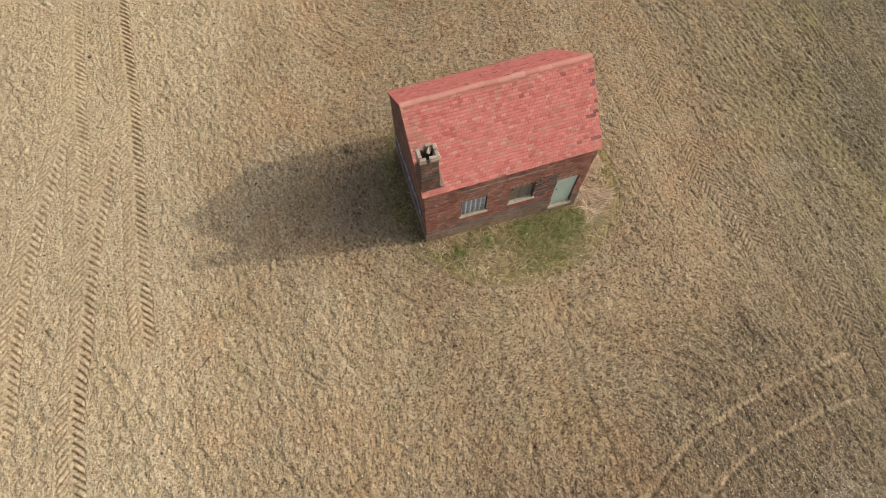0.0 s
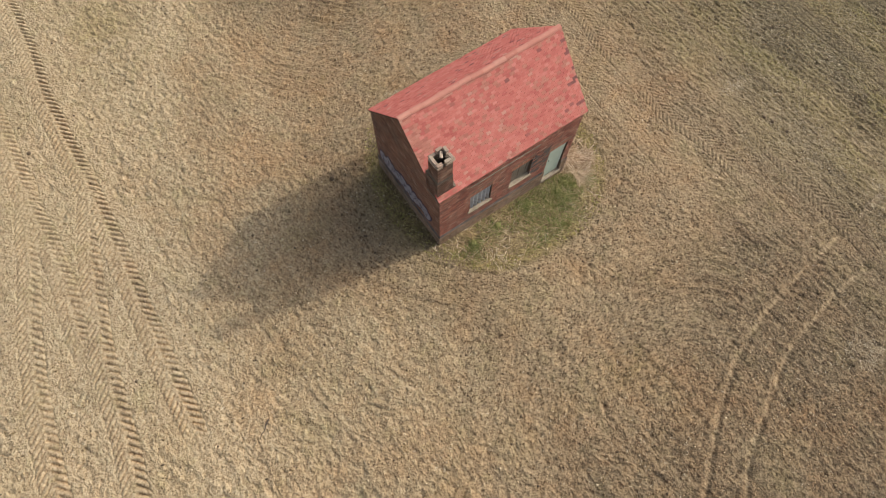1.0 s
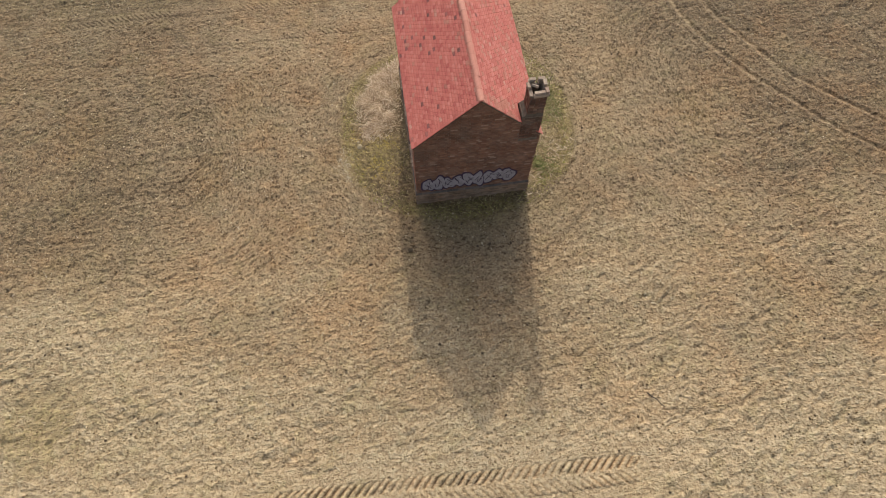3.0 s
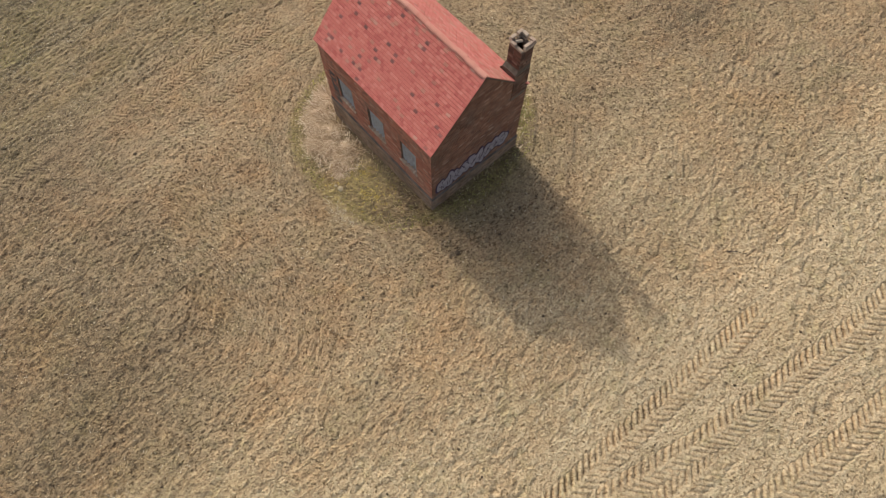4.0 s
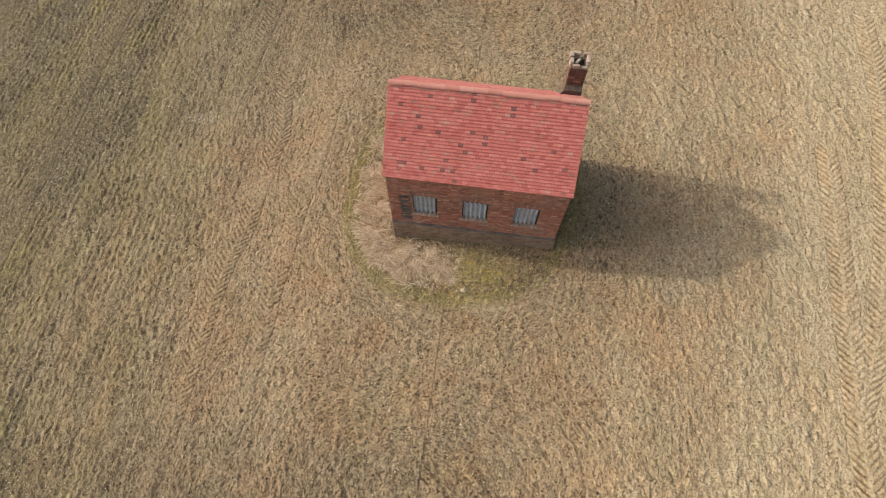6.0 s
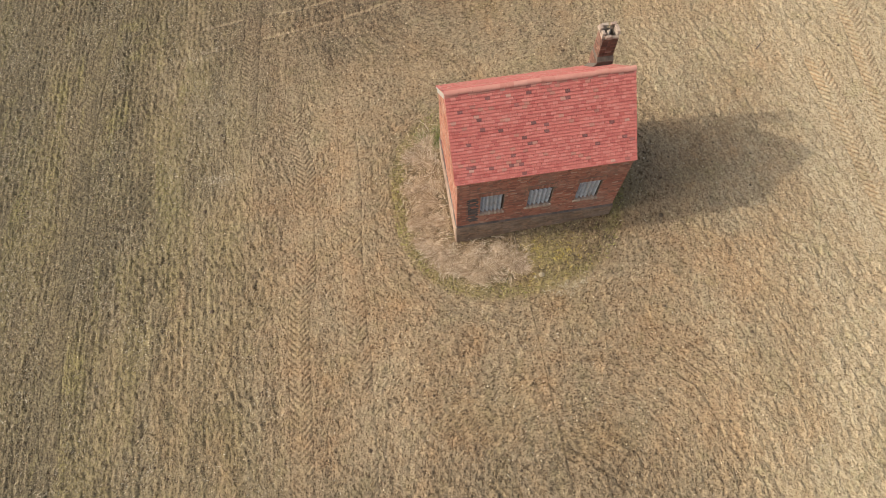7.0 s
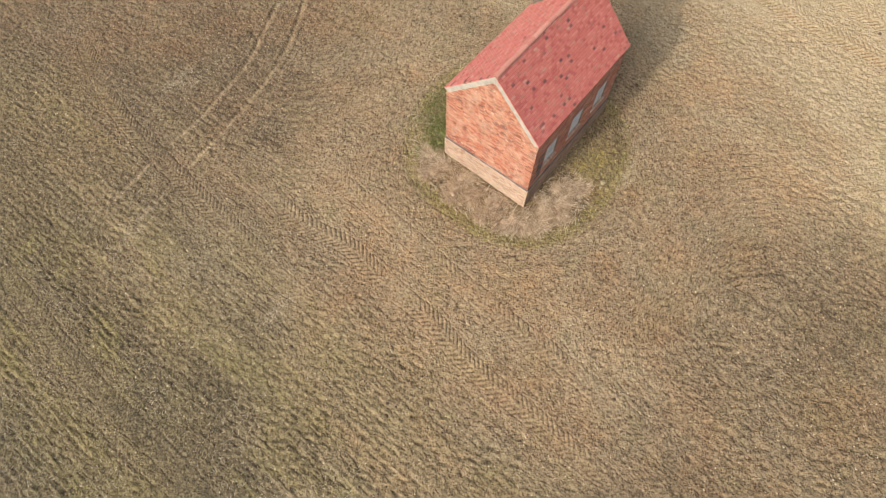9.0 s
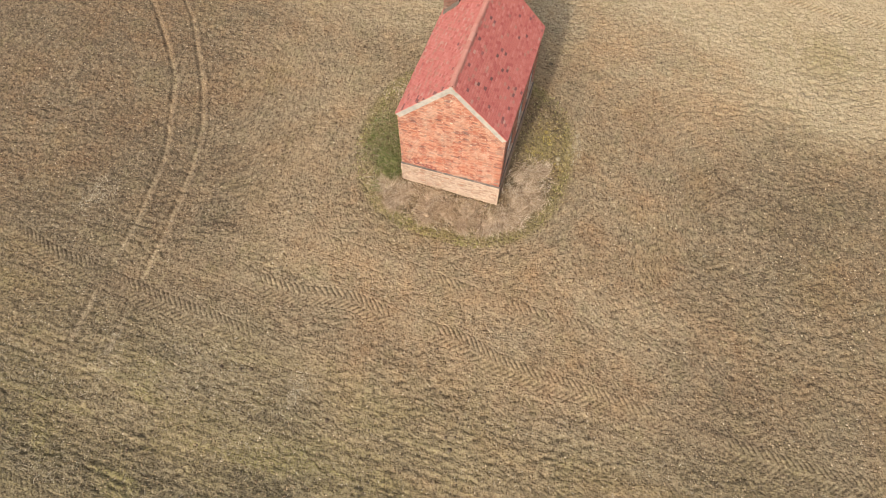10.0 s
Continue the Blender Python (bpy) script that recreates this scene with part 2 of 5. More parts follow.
DRY = blade_material("dry_grass", [(0.0, (0.17, 0.105, 0.06)), (0.25, (0.42, 0.305, 0.192)), (0.62, (0.66, 0.52, 0.365)), (1.0, (0.9, 0.79, 0.62))], thin=0.3)
LUSH = blade_material("green_grass", [(0.0, (0.08, 0.11, 0.03)), (0.35, (0.17, 0.22, 0.06)), (0.6, (0.3, 0.3, 0.115)), (0.85, (0.44, 0.38, 0.2)), (1.0, (0.58, 0.48, 0.3))])
CRUMB = blade_material("soil_crumb", [(0.0, (0.17, 0.12, 0.068)), (0.5, (0.27, 0.2, 0.115)), (0.85, (0.36, 0.275, 0.165)), (1.0, (0.52, 0.43, 0.29))], 0.95, 0.0)
MOSS = blade_material("yellow_moss", [(0.0, (0.3, 0.22, 0.05)), (0.5, (0.48, 0.37, 0.1)), (1.0, (0.64, 0.52, 0.2))])
OLIVE = blade_material("olive_grass", [(0.0, (0.17, 0.16, 0.04)), (0.4, (0.27, 0.26, 0.07)), (0.75, (0.4, 0.37, 0.12)), (1.0, (0.56, 0.48, 0.24))])
MIXED = blade_material("mixed_grass", [(0.0, (0.18, 0.17, 0.05)), (0.35, (0.28, 0.24, 0.09)), (0.7, (0.46, 0.37, 0.19)), (1.0, (0.6, 0.5, 0.3))])
ROCK = plain_material("pale_stone", (0.33, 0.27, 0.17), (0.42, 0.35, 0.23), 14, stain=(0.25, 0.2, 0.12))
CLOD = plain_material("dark_clod", (0.07, 0.05, 0.032), (0.12, 0.085, 0.053), 14)


# ---- mesh helpers ----
def fast(name, verts, faces, mats, parent=None, which=None, smooth=False):
    """One object from arrays of places and of faces, all with the same number of corners."""
    verts, faces = np.asarray(verts, np.float32), np.asarray(faces, np.int32)
    me = bpy.data.meshes.new(name)
    me.vertices.add(len(verts))
    me.vertices.foreach_set("co", verts.ravel())
    me.loops.add(faces.size)
    me.loops.foreach_set("vertex_index", faces.ravel())
    me.polygons.add(len(faces))
    me.polygons.foreach_set("loop_start", np.arange(len(faces), dtype=np.int32) * faces.shape[1])
    for m in mats:
        me.materials.append(m)
    if which is not None:
        me.polygons.foreach_set("material_index", np.asarray(which, np.int32))
    me.polygons.foreach_set("use_smooth", np.full(len(faces), smooth))
    me.update(calc_edges=True)
    ob = new(name, me)
    ob.parent = parent
    return ob


def part(name, bm, material, parent=None, label="", kind=""):
    """A bmesh as one mesh object under a thing or a part."""
    bmesh.ops.recalc_face_normals(bm, faces=bm.faces)
    me = bpy.data.meshes.new(name)
    bm.to_mesh(me)
    bm.free()
    me.materials.append(material)
    ob = new(name, me)
    ob.parent = parent
    return tagged(ob, label, kind=kind)


def box(bm, x0, x1, y0, y1, z0, z1, bevel=0.0, m=None):
    made = bmesh.ops.create_cube(bm, size=1, matrix=Matrix.LocRotScale(((x0 + x1) / 2, (y0 + y1) / 2, (z0 + z1) / 2), None, (x1 - x0, y1 - y0, z1 - z0)))
    vs = made["verts"]
    if bevel:
        es = list({e for v in vs for e in v.link_edges})
        vs = list({v for f in bmesh.ops.bevel(bm, geom=es, offset=bevel, segments=1, affect="EDGES")["faces"] for v in f.verts} | {v for v in vs if v.is_valid})
    if m is not None:
        bmesh.ops.transform(bm, matrix=m, verts=vs)
    return bm


def prism(bm, outline, axis, a, b):
    """A polygon of (p, q) pushed from a to b along an axis: x takes (y, z), y takes (x, z)."""
    place = (lambda w, p, q: (w, p, q)) if axis == "x" else (lambda w, p, q: (p, w, q))
    lo = [bm.verts.new(place(a, p, q)) for p, q in outline]
    hi = [bm.verts.new(place(b, p, q)) for p, q in outline]
    n = len(outline)
    bm.faces.new(lo)
    bm.faces.new(hi[::-1])
    for i in range(n):
        bm.faces.new((lo[i], lo[(i + 1) % n], hi[(i + 1) % n], hi[i]))
    return bm


TABLE = np.random.default_rng(7).random((256, 256))


def vnoise(x, y, size, shift=0):
    """Smooth value noise between 0 and 1 with cells of that size in metres."""
    u, v = np.asarray(x) / size + 37.3 * shift, np.asarray(y) / size + 11.7 * shift
    i, j = np.floor(u).astype(int), np.floor(v).astype(int)
    a, b = u - i, v - j
    a, b = a * a * (3 - 2 * a), b * b * (3 - 2 * b)
    g = lambda p, q: TABLE[(i + p) % 256, (j + q) % 256]
    return (g(0, 0) * (1 - a) + g(1, 0) * a) * (1 - b) + (g(0, 1) * (1 - a) + g(1, 1) * a) * b


# ---- ground ----
GX, GY = -0.0848, -0.0292


def height(x, y):
    r = np.hypot(x, y)
    return (GX * x + GY * y) / (1 + (r / 130) ** 4)


def plot(x, y):
    """Under 1 inside the rough plot round the hut that the plough leaves out."""
    return (np.abs(x - 0.72) / 4.35) ** 2.4 + (np.abs(y - 0.05) / 4.5) ** 2.4


def smooth(v, a, b):
    u = np.clip((v - a) / (b - a), 0, 1)
    return u * u * (3 - 2 * u)


# Tyre tracks: way, points, width, depth of the lugs, which halves show
TRACKS = [
    ("y", [(-4, -12.95), (-2, -12.9), (0, -12.83), (1.4, -12.78), (3, -12.69), (4.8, -12.64), (6.7, -12.56), (8.5, -12.58), (10.7, -12.57), (12.6, -12.53), (14, -12.36), (19, -12.1)], 0.92, 1.0, (1.0, 0.35), -0.2),
    ("y", [(-11, -15.5), (-7, -15.5), (-5.2, -15.45), (-4.2, -15.35), (-3.1, -15.15), (-2, -14.98), (-1, -14.86), (0, -14.7), (1.1, -14.5), (2.2, -14.22), (3.6, -13.9), (4.8, -13.58), (5.8, -13.22), (7.2, -12.78), (8.6, -12.6)], 0.92, 1.0, (1.0, 0.45), 0.02),
    ("y", [(0.5, -14.95), (1.9, -14.82), (3, -14.69), (4.3, -14.58), (5.6, -14.55), (7.3, -14.6), (9, -14.56), (11.2, -14.47), (13.2, -14.41), (18, -14.2)], 0.92, 0.8, (0.9, 0.35), -0.16),
    ("y", [(-6, -17.5), (-3.6, -17.31), (-2.5, -17.2), (-1, -17.03), (0.4, -16.78), (1.4, -16.58), (2.5, -16.33), (3.6, -16.0), (4.8, -15.63), (5.8, -15.35), (7.1, -15.02), (7.9, -14.72), (9.2, -14.56)], 0.92, 0.8, (0.8, 0.5), 0.02),
    ("y", [(-9, 8.95), (-6.8, 9.04), (-5.3, 9.24), (-2, 8.78), (-0.6, 8.98), (0.9, 9.0), (2.5, 9.06), (3.5, 9.32), (5, 9.47), (6.9, 9.5), (8.5, 9.55), (10, 9.56), (13.3, 9.8), (19, 9.6)], 0.92, 0.8, (0.9, 0.8), 0.0),
    ("y", [(-6, 6.85), (-1.1, 6.92), (0.8, 7.07), (2.8, 7.17), (4.3, 7.24), (6, 7.22), (8, 7.28), (10, 7.38), (13, 7.6)], 0.92, 0.65, (0.8, 0.7), 0.0),
    ("y", [(-20, 8.9), (-14.6, 10.58), (-12, 10.84), (-11, 10.93), (-9.4, 11.05), (-8, 11.14), (-5.5, 11.3), (-4.4, 11.48), (-2, 11.5)], 0.92, 0.8, (0.9, 0.7), 0.0),
    ("y", [(-13, 18.4), (-4.1, 18.93), (-2.7, 18.85), (2.1, 19.15), (3.3, 19.18), (8, 18.9)], 0.92, 0.6, (0.7, 0.5), 0.0),
]
TRACKS = [(way, [(v, off + move) for v, off in pts], width, depth, halves) for way, pts, width, depth, halves, move in TRACKS]
RUTS = [
    [(-4.3, -16.6), (-3.2, -15.65), (-2.4, -14.92), (-0.8, -13.81), (1.2, -12.5), (2.9, -11.62), (5.3, -10.93), (7.7, -10.63), (10.2, -10.45), (13.5, -10.25)],
    [(-2.75, -17.3), (-1.6, -16.2), (-0.45, -15.2), (1.0, -14.05), (3.2, -13.1), (4.85, -12.41), (6.8, -12.1), (8.85, -11.9), (10.7, -11.93), (13.5, -11.8)],
]


def curve_at(points, v):
    """A smooth run through (place, offset) points."""
    p, q = np.array(points).T
    slope = np.gradient(q, p)
    i = np.clip(np.searchsorted(p, v) - 1, 0, len(p) - 2)
    h = p[i + 1] - p[i]
    t = np.clip((v - p[i]) / h, 0, 1)
    return (2 * t**3 - 3 * t**2 + 1) * q[i] + (t**3 - 2 * t**2 + t) * h * slope[i] + (3 * t**2 - 2 * t**3) * q[i + 1] + (t**3 - t**2) * h * slope[i + 1]


def row_way(x, y):
    """Distance across the drill rows, which run north to south and bend round the hut."""
    round_hut = plot(x, y) ** (1 / 2.4) * 4.4
    near = 1 - smooth(round_hut, 5.0, 11.0)
    return np.hypot(x - 0.72, (y - 0.05) * (0.12 + 0.88 * near))


def write_way(ob, x, y):
    layer = ob.data.attributes.new("way", "FLOAT_VECTOR", "POINT")
    layer.data.foreach_set("vector", np.stack([row_way(x, y) * np.where(x > 0.72, 1, -1), x, y], -1).astype(np.float32).ravel())


def pressed(x, y):
    """True on the tyre tracks and in the wheel ruts."""
    on = np.zeros(np.shape(x), bool)
    for _, pts, width, _, _ in TRACKS:
        on |= (np.abs(x - curve_at(pts, y)) < 0.55 * width) & (y > pts[0][0]) & (y < pts[-1][0])
    for pts in RUTS:
        on |= (np.abs(y - curve_at(pts, x)) < 0.1) & (x > pts[0][0]) & (x < pts[-1][0])
    return on


def zones(x, y):
    """Paleness, weeds and greyness of the field at a place."""
    wob = (vnoise(x, y, 3.0, 1) - 0.5) * 4 + (vnoise(x, y, 0.8, 2) - 0.5) * 1.2
    strip = vnoise(x, y * 0.12, 0.3, 3)
    wide = vnoise(x, y * 0.25, 1.6, 4)
    west, east = 0.48 * smooth(-(x + wob * 0.4), 3.0, 7.0) + 0.52 * smooth(-(x + wob * 0.5), 8.5, 12.5), smooth(x + wob, 6.0, 15.0)
    north = smooth(y + wob - 0.4 * x, 8, 16)
    pale = 0.45 + 0.52 * west + 0.06 * smooth(x + wob, 4, 9) - 0.1 * smooth(x + wob, 8, 14) - 0.62 * smooth(x + wob * 0.6, 15.5, 19.5) - 0.36 * smooth(np.hypot(x + 2, y) + wob, 9.5, 16.5) * smooth(x + wob * 0.6, -8, -2) * (1 - 0.8 * smooth(x + 0.5 * y, 4, 10) * (1 - smooth(x + wob * 0.6, 15, 19))) + 0.34 * north * (1 - east) * smooth(-x, 1, 7) - 0.18 * smooth(y + wob, 9, 13) * smooth(x, -5, 0) - 0.15 * smooth(-y, 8, 12) * smooth(x, -13, -9) + 0.3 * (strip - 0.5) * (0.4 + east) + 0.2 * (wide - 0.5)
    weeds = (0.25 + 0.3 * smooth(x, 12, 16)) * east * smooth(strip + 0.35 * (wide - 0.5), 0.6, 0.85) * smooth(vnoise(x, y, 2.5, 5), 0.3, 0.7)
    weeds += 0.12 * smooth(vnoise(x, y, 1.3, 6), 0.62, 0.8)
    weeds += 0.04 * east + 0.08 * north + 0.22 * smooth(x + wob * 0.5, 9.5, 13.5)
    band = vnoise(x, y * 0.06, 0.75, 16) + 0.5 * (vnoise(x, y * 0.3, 0.5, 17) - 0.5)
    far_east = smooth(x + 0.4 * wob, 9, 16)
    weeds += 0.3 * far_east * smooth(band, 0.55, 0.8)
    pale = pale - 0.22 * far_east * (1 - smooth(band, 0.2, 0.5))
    for cx, cy, size in ((16.9, -11.3, 0.7), (17.1, -13.2, 0.6), (15.6, 11.0, 0.8), (17.6, -7.0, 0.6), (-9.5, 15.0, 1.5)):
        weeds += 0.6 * np.exp(-((x - cx) ** 2 + 0.4 * (y - cy) ** 2) / size**2) * smooth(vnoise(x, y, 0.5, 14), 0.3, 0.6)
    grey = 0.45 * east * smooth(vnoise(x, y * 0.3, 2.2, 13), 0.35, 0.7) + 0.2 * east + 0.3 * smooth(x + wob * 0.6, 14.5, 18.5) + 0.3 * far_east * (1 - smooth(band, 0.25, 0.55)) + 0.2 * smooth(vnoise(x, y, 5, 8), 0.5, 0.8) * (1 - west)
    grey = grey + 0.07 * smooth(y + wob, 9, 13) * smooth(x, -6, 0) * (1 - 0.6 * east)
    ring = plot(x, y)
    inside = 1 - smooth(ring, 0.8, 1.15)
    edge = smooth(ring, 0.72, 0.95) * (1 - smooth(ring, 1.0, 1.22))
    south = smooth(-y, 1.5, 2.2)
    weeds = weeds * (1 - inside) + inside * (0.12 + 0.45 * south * smooth(vnoise(x, y, 0.9, 9), 0.25, 0.6)) + 0.8 * edge * smooth(vnoise(x, y, 1.1, 10), 0.15, 0.45)
    weeds += 0.95 * np.exp(-((x + 0.3) ** 2 / 1.2 + (y - 3.3) ** 2 / 0.6))
    weeds += 0.8 * np.exp(-((x + 3.7) ** 2 / 0.5 + y**2 / 3.5))
    # soil under the dry grass is coloured darker to give its gaps shade
    pale = pale * (1 - inside) + inside * (0.4 - 0.3 * (1 - south)) + 0.5 * np.exp(-((x + 0.7) ** 2 / 0.7 + (y - 4.55) ** 2 / 0.1))
    pale = pale - 0.22 * edge
    near = smooth(ring, 1.0, 1.3) * (1 - smooth(ring, 1.6, 3.2))
    grey = grey * (1 - 0.6 * near) * (1 - 0.5 * inside)
    for cx, cy, s in ((7.8, -14.3, 0.9), (13.7, -10.1, 0.7), (12.6, -3.0, 0.6), (20.5, -9.0, 1.2)):
        pale = pale + 0.5 * np.exp(-((x - cx) ** 2 + (y - cy) ** 2) / s**2) * smooth(vnoise(x, y, 0.4, 12), 0.4, 0.7)
    for cx, cy, s in ((4.1, -10.1, 0.9), (3.9, -12.0, 0.7), (7.3, -8.6, 0.9), (3.4, -13.5, 0.5)):
        pale = pale - 0.35 * np.exp(-((x - cx) ** 2 * 2 + (y - cy) ** 2) / s**2) * smooth(vnoise(x, y, 0.5, 15), 0.25, 0.6)
    return np.clip(np.stack([pale, weeds, grey, np.ones_like(pale)], -1), 0, 1)


def paint(ob, x, y, pale=0.0):
    z = zones(x, y)
    z[:, 0] = np.clip(z[:, 0] + pale, 0, 1)
    write_way(ob, x, y)
    layer = ob.data.attributes.new("zone", "FLOAT_COLOR", "POINT")
    layer.data.foreach_set("color", z.astype(np.float32).ravel())


def rough_soil(x, y, rng):
    """Clods, pockets, drill rows and small swells of the worked soil."""
    way = row_way(x, y) * np.where(x > 0.72, 1, -1)
    along = (x + y) * 0.5
    step = 0.05
    bend = np.hypot(row_way(x + step, y) - row_way(x - step, y), row_way(x, y + step) - row_way(x, y - step)) / (2 * step)
    even = smooth(bend, 0.35, 0.8) * (1 - smooth(bend, 1.5, 2.4))
    east = smooth(x, 5, 13)
    away = smooth(plot(x, y), 0.9, 1.3)
    rows = np.sin(way * 2 * math.pi / 0.26 + 3.0 * vnoise(x, y, 2.5, 21))
    z = ((vnoise(way, along * 1.4, 0.15, 26) - 0.5) * even + (vnoise(x, y, 0.17, 27) - 0.5) * (1 - even)) * 0.042 * (0.35 + 0.65 * away) + (vnoise(x, y, 0.12, 22) - 0.5) * 0.044 + (vnoise(x, y, 0.36, 23) - 0.5) * 0.016
    pocket = smooth(0.3 - vnoise(way, along * 1.7, 0.16, 28), 0, 0.12) * even
    z -= 0.05 * pocket * away * (0.3 + 0.9 * vnoise(x, y, 1.7, 29))
    z += rows * (0.002 + 0.011 * smooth(x, 8.5, 13)) * away * even * (0.1 + 1.3 * vnoise(x, y * 0.5, 1.1, 25))
    return z + rng.normal(0, 0.007, x.shape)


def build_ground():
    step = 0.056
    grow = np.cumsum(step * 1.24 ** np.arange(1, 42))
    xs = np.concatenate([-21.0 - grow[::-1], np.arange(-21.0, 25.2, step), 25.2 + grow])
    ys = np.concatenate([-23.0 - grow[::-1], np.arange(-23.0, 22.4, step), 22.4 + grow])
    x, y = np.meshgrid(xs, ys)
    x, y = x.ravel(), y.ravel()
    rng = np.random.default_rng(3)
    relief = rough_soil(x, y, rng) * (np.hypot(x, y) < 60)
    sink, deep = np.zeros_like(x), np.zeros_like(x)
    for _, pts, width, _, _ in TRACKS:
        off = np.abs(x - curve_at(pts, y))
        on = (y > pts[0][0]) & (y < pts[-1][0])
        sink = np.where(on, np.maximum(sink, 1 - smooth(off, 0.58 * width, 0.95 * width)), sink)
        fade = smooth(y, pts[0][0], pts[0][0] + 1.0) * (1 - smooth(y, pts[-1][0] - 1.0, pts[-1][0]))
        deep = np.where(on, np.maximum(deep, fade * (1 - smooth(off, 0.3 * width, 0.48 * width))), deep)
    z = height(x, y) + (vnoise(x, y, 1.4, 24) - 0.5) * 0.05 + relief * (1 - 0.92 * sink) - 0.1 * deep
    for pts in RUTS:
        off = np.abs(y - curve_at(pts, x))
        on = (x > pts[0][0]) & (x < pts[-1][0])
        z = np.where(on, z - 0.05 * (1 - smooth(off, 0.08, 0.17)) + 0.025 * np.exp(-((off - 0.25) / 0.07) ** 2), z)
    nx, ny = len(xs), len(ys)
    i = (np.arange(ny - 1)[:, None] * nx + np.arange(nx - 1)[None]).ravel()
    ob = fast("ground", np.stack([x, y, z], -1), np.stack([i, i + 1, i + nx + 1, i + nx], -1), [FIELD], smooth=True)
    layer = zones(x, y)
    for pts in RUTS:
        off = np.abs(y - curve_at(pts, x))
        on = (x > pts[0][0]) & (x < pts[-1][0])
        layer[:, 0] += np.where(on, 0.6 * np.exp(-(off / 0.08) ** 2) * (0.4 + 0.8 * vnoise(x, y, 0.7, 31)), 0)
        layer[:, 1] *= np.where(on, 1 - np.exp(-(off / 0.14) ** 2), 1)
    for _, pts, width, _, _ in TRACKS[:4]:
        off = np.abs(x - curve_at(pts, y))
        on = (y > pts[0][0]) & (y < pts[-1][0])
        layer[:, 0] += np.where(on, 0.28 * np.exp(-((off - 0.5) / 0.35) ** 2), 0)
    write_way(ob, x, y)
    a = ob.data.attributes.new("zone", "FLOAT_COLOR", "POINT")
    a.data.foreach_set("color", np.clip(layer, 0, 1).astype(np.float32).ravel())
    tagged(ob, "dry stubble field of crusted brown soil and straw", "ground", kind="structure")


def build_track(pts, width, depth, halves, n):
    """A pressed strip with a herringbone of lug prints."""
    a, b = pts[0][0], pts[-1][0]
    d = np.arange(a, b, 0.025)
    s = np.linspace(-1, 1, 25)
    dd, ss = [v.ravel() for v in np.meshgrid(d, s, indexing="ij")]
    x, y = curve_at(pts, dd) + ss * width * (0.56 + 0.12 * (vnoise(dd, ss * 0, 0.3, 44) - 0.5)), dd
    side = np.where(ss > 0, halves[0], halves[1])
    pitch = 0.25 if n < 4 else 0.23
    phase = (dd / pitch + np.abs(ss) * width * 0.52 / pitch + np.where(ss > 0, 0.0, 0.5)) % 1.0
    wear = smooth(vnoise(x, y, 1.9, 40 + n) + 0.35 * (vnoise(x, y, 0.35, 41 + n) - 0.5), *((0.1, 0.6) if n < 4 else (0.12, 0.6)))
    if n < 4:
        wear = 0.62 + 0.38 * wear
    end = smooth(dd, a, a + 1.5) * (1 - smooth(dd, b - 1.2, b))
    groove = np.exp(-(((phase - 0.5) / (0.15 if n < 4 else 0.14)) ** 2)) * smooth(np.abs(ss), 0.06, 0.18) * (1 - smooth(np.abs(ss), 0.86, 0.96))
    rng = np.random.default_rng(50 + n)
    z = height(x, y) + 0.02 + 0.006 * (n in (0, 2)) + (vnoise(x, y, 0.12, 42) - 0.5) * 0.016 + (vnoise(x, y, 0.06, 45) - 0.5) * 0.012 + (vnoise(x, y, 1.4, 24) - 0.5) * 0.05 + rng.normal(0, 0.006, x.shape)
    z += -(0.095 if n < 4 else 0.065) * depth * groove * side * wear * end - 0.05 * smooth(np.abs(ss), 0.64, 1.0) - 0.07 * (1 - end)
    i = (np.arange(len(d) - 1)[:, None] * 25 + np.arange(24)[None]).ravel()
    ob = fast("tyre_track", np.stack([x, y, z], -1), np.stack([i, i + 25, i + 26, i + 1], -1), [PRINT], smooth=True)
    # pale pressed soil; the shade inside the lug grooves is coloured in darker
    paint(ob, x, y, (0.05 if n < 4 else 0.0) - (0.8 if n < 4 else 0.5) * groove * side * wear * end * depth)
    tagged(ob, "herringbone tractor tyre print pressed into dry soil", "tyre track", kind="structure")


build_ground()
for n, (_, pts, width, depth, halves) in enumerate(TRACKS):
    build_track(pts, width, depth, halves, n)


# ---- hut ----
A, B, EAVE, TOP = 2.96, 2.05, 3.93, 5.96
PITCH = math.atan2(TOP - EAVE, 2.105)
SIN, COS = math.sin(PITCH), math.cos(PITCH)
PLINTH, CHAMFER, OUT = 0.88, 0.965, 0.045
LOW = -1.0
hut = tagged(new("brick_hut"), "small derelict red brick hut with a tiled gable roof", "house")

WINDOWS_N = [(1.30, 2.14), (-0.44, 0.43), (-2.17, -1.34)]
WINDOWS_S = [(-1.69, -0.76), (0.1, 1.0)]
DOOR = (1.85, 2.69, 0.27, 2.31)
WIN_N, WIN_S = (1.68, 2.86), (1.58, 2.7)


def gable(z):
    """Half the width of the gable at a height."""
    return B if z <= EAVE - 0.02 else max(0.0, (TOP - 0.03 - z) / (TOP - EAVE) * 2.07)


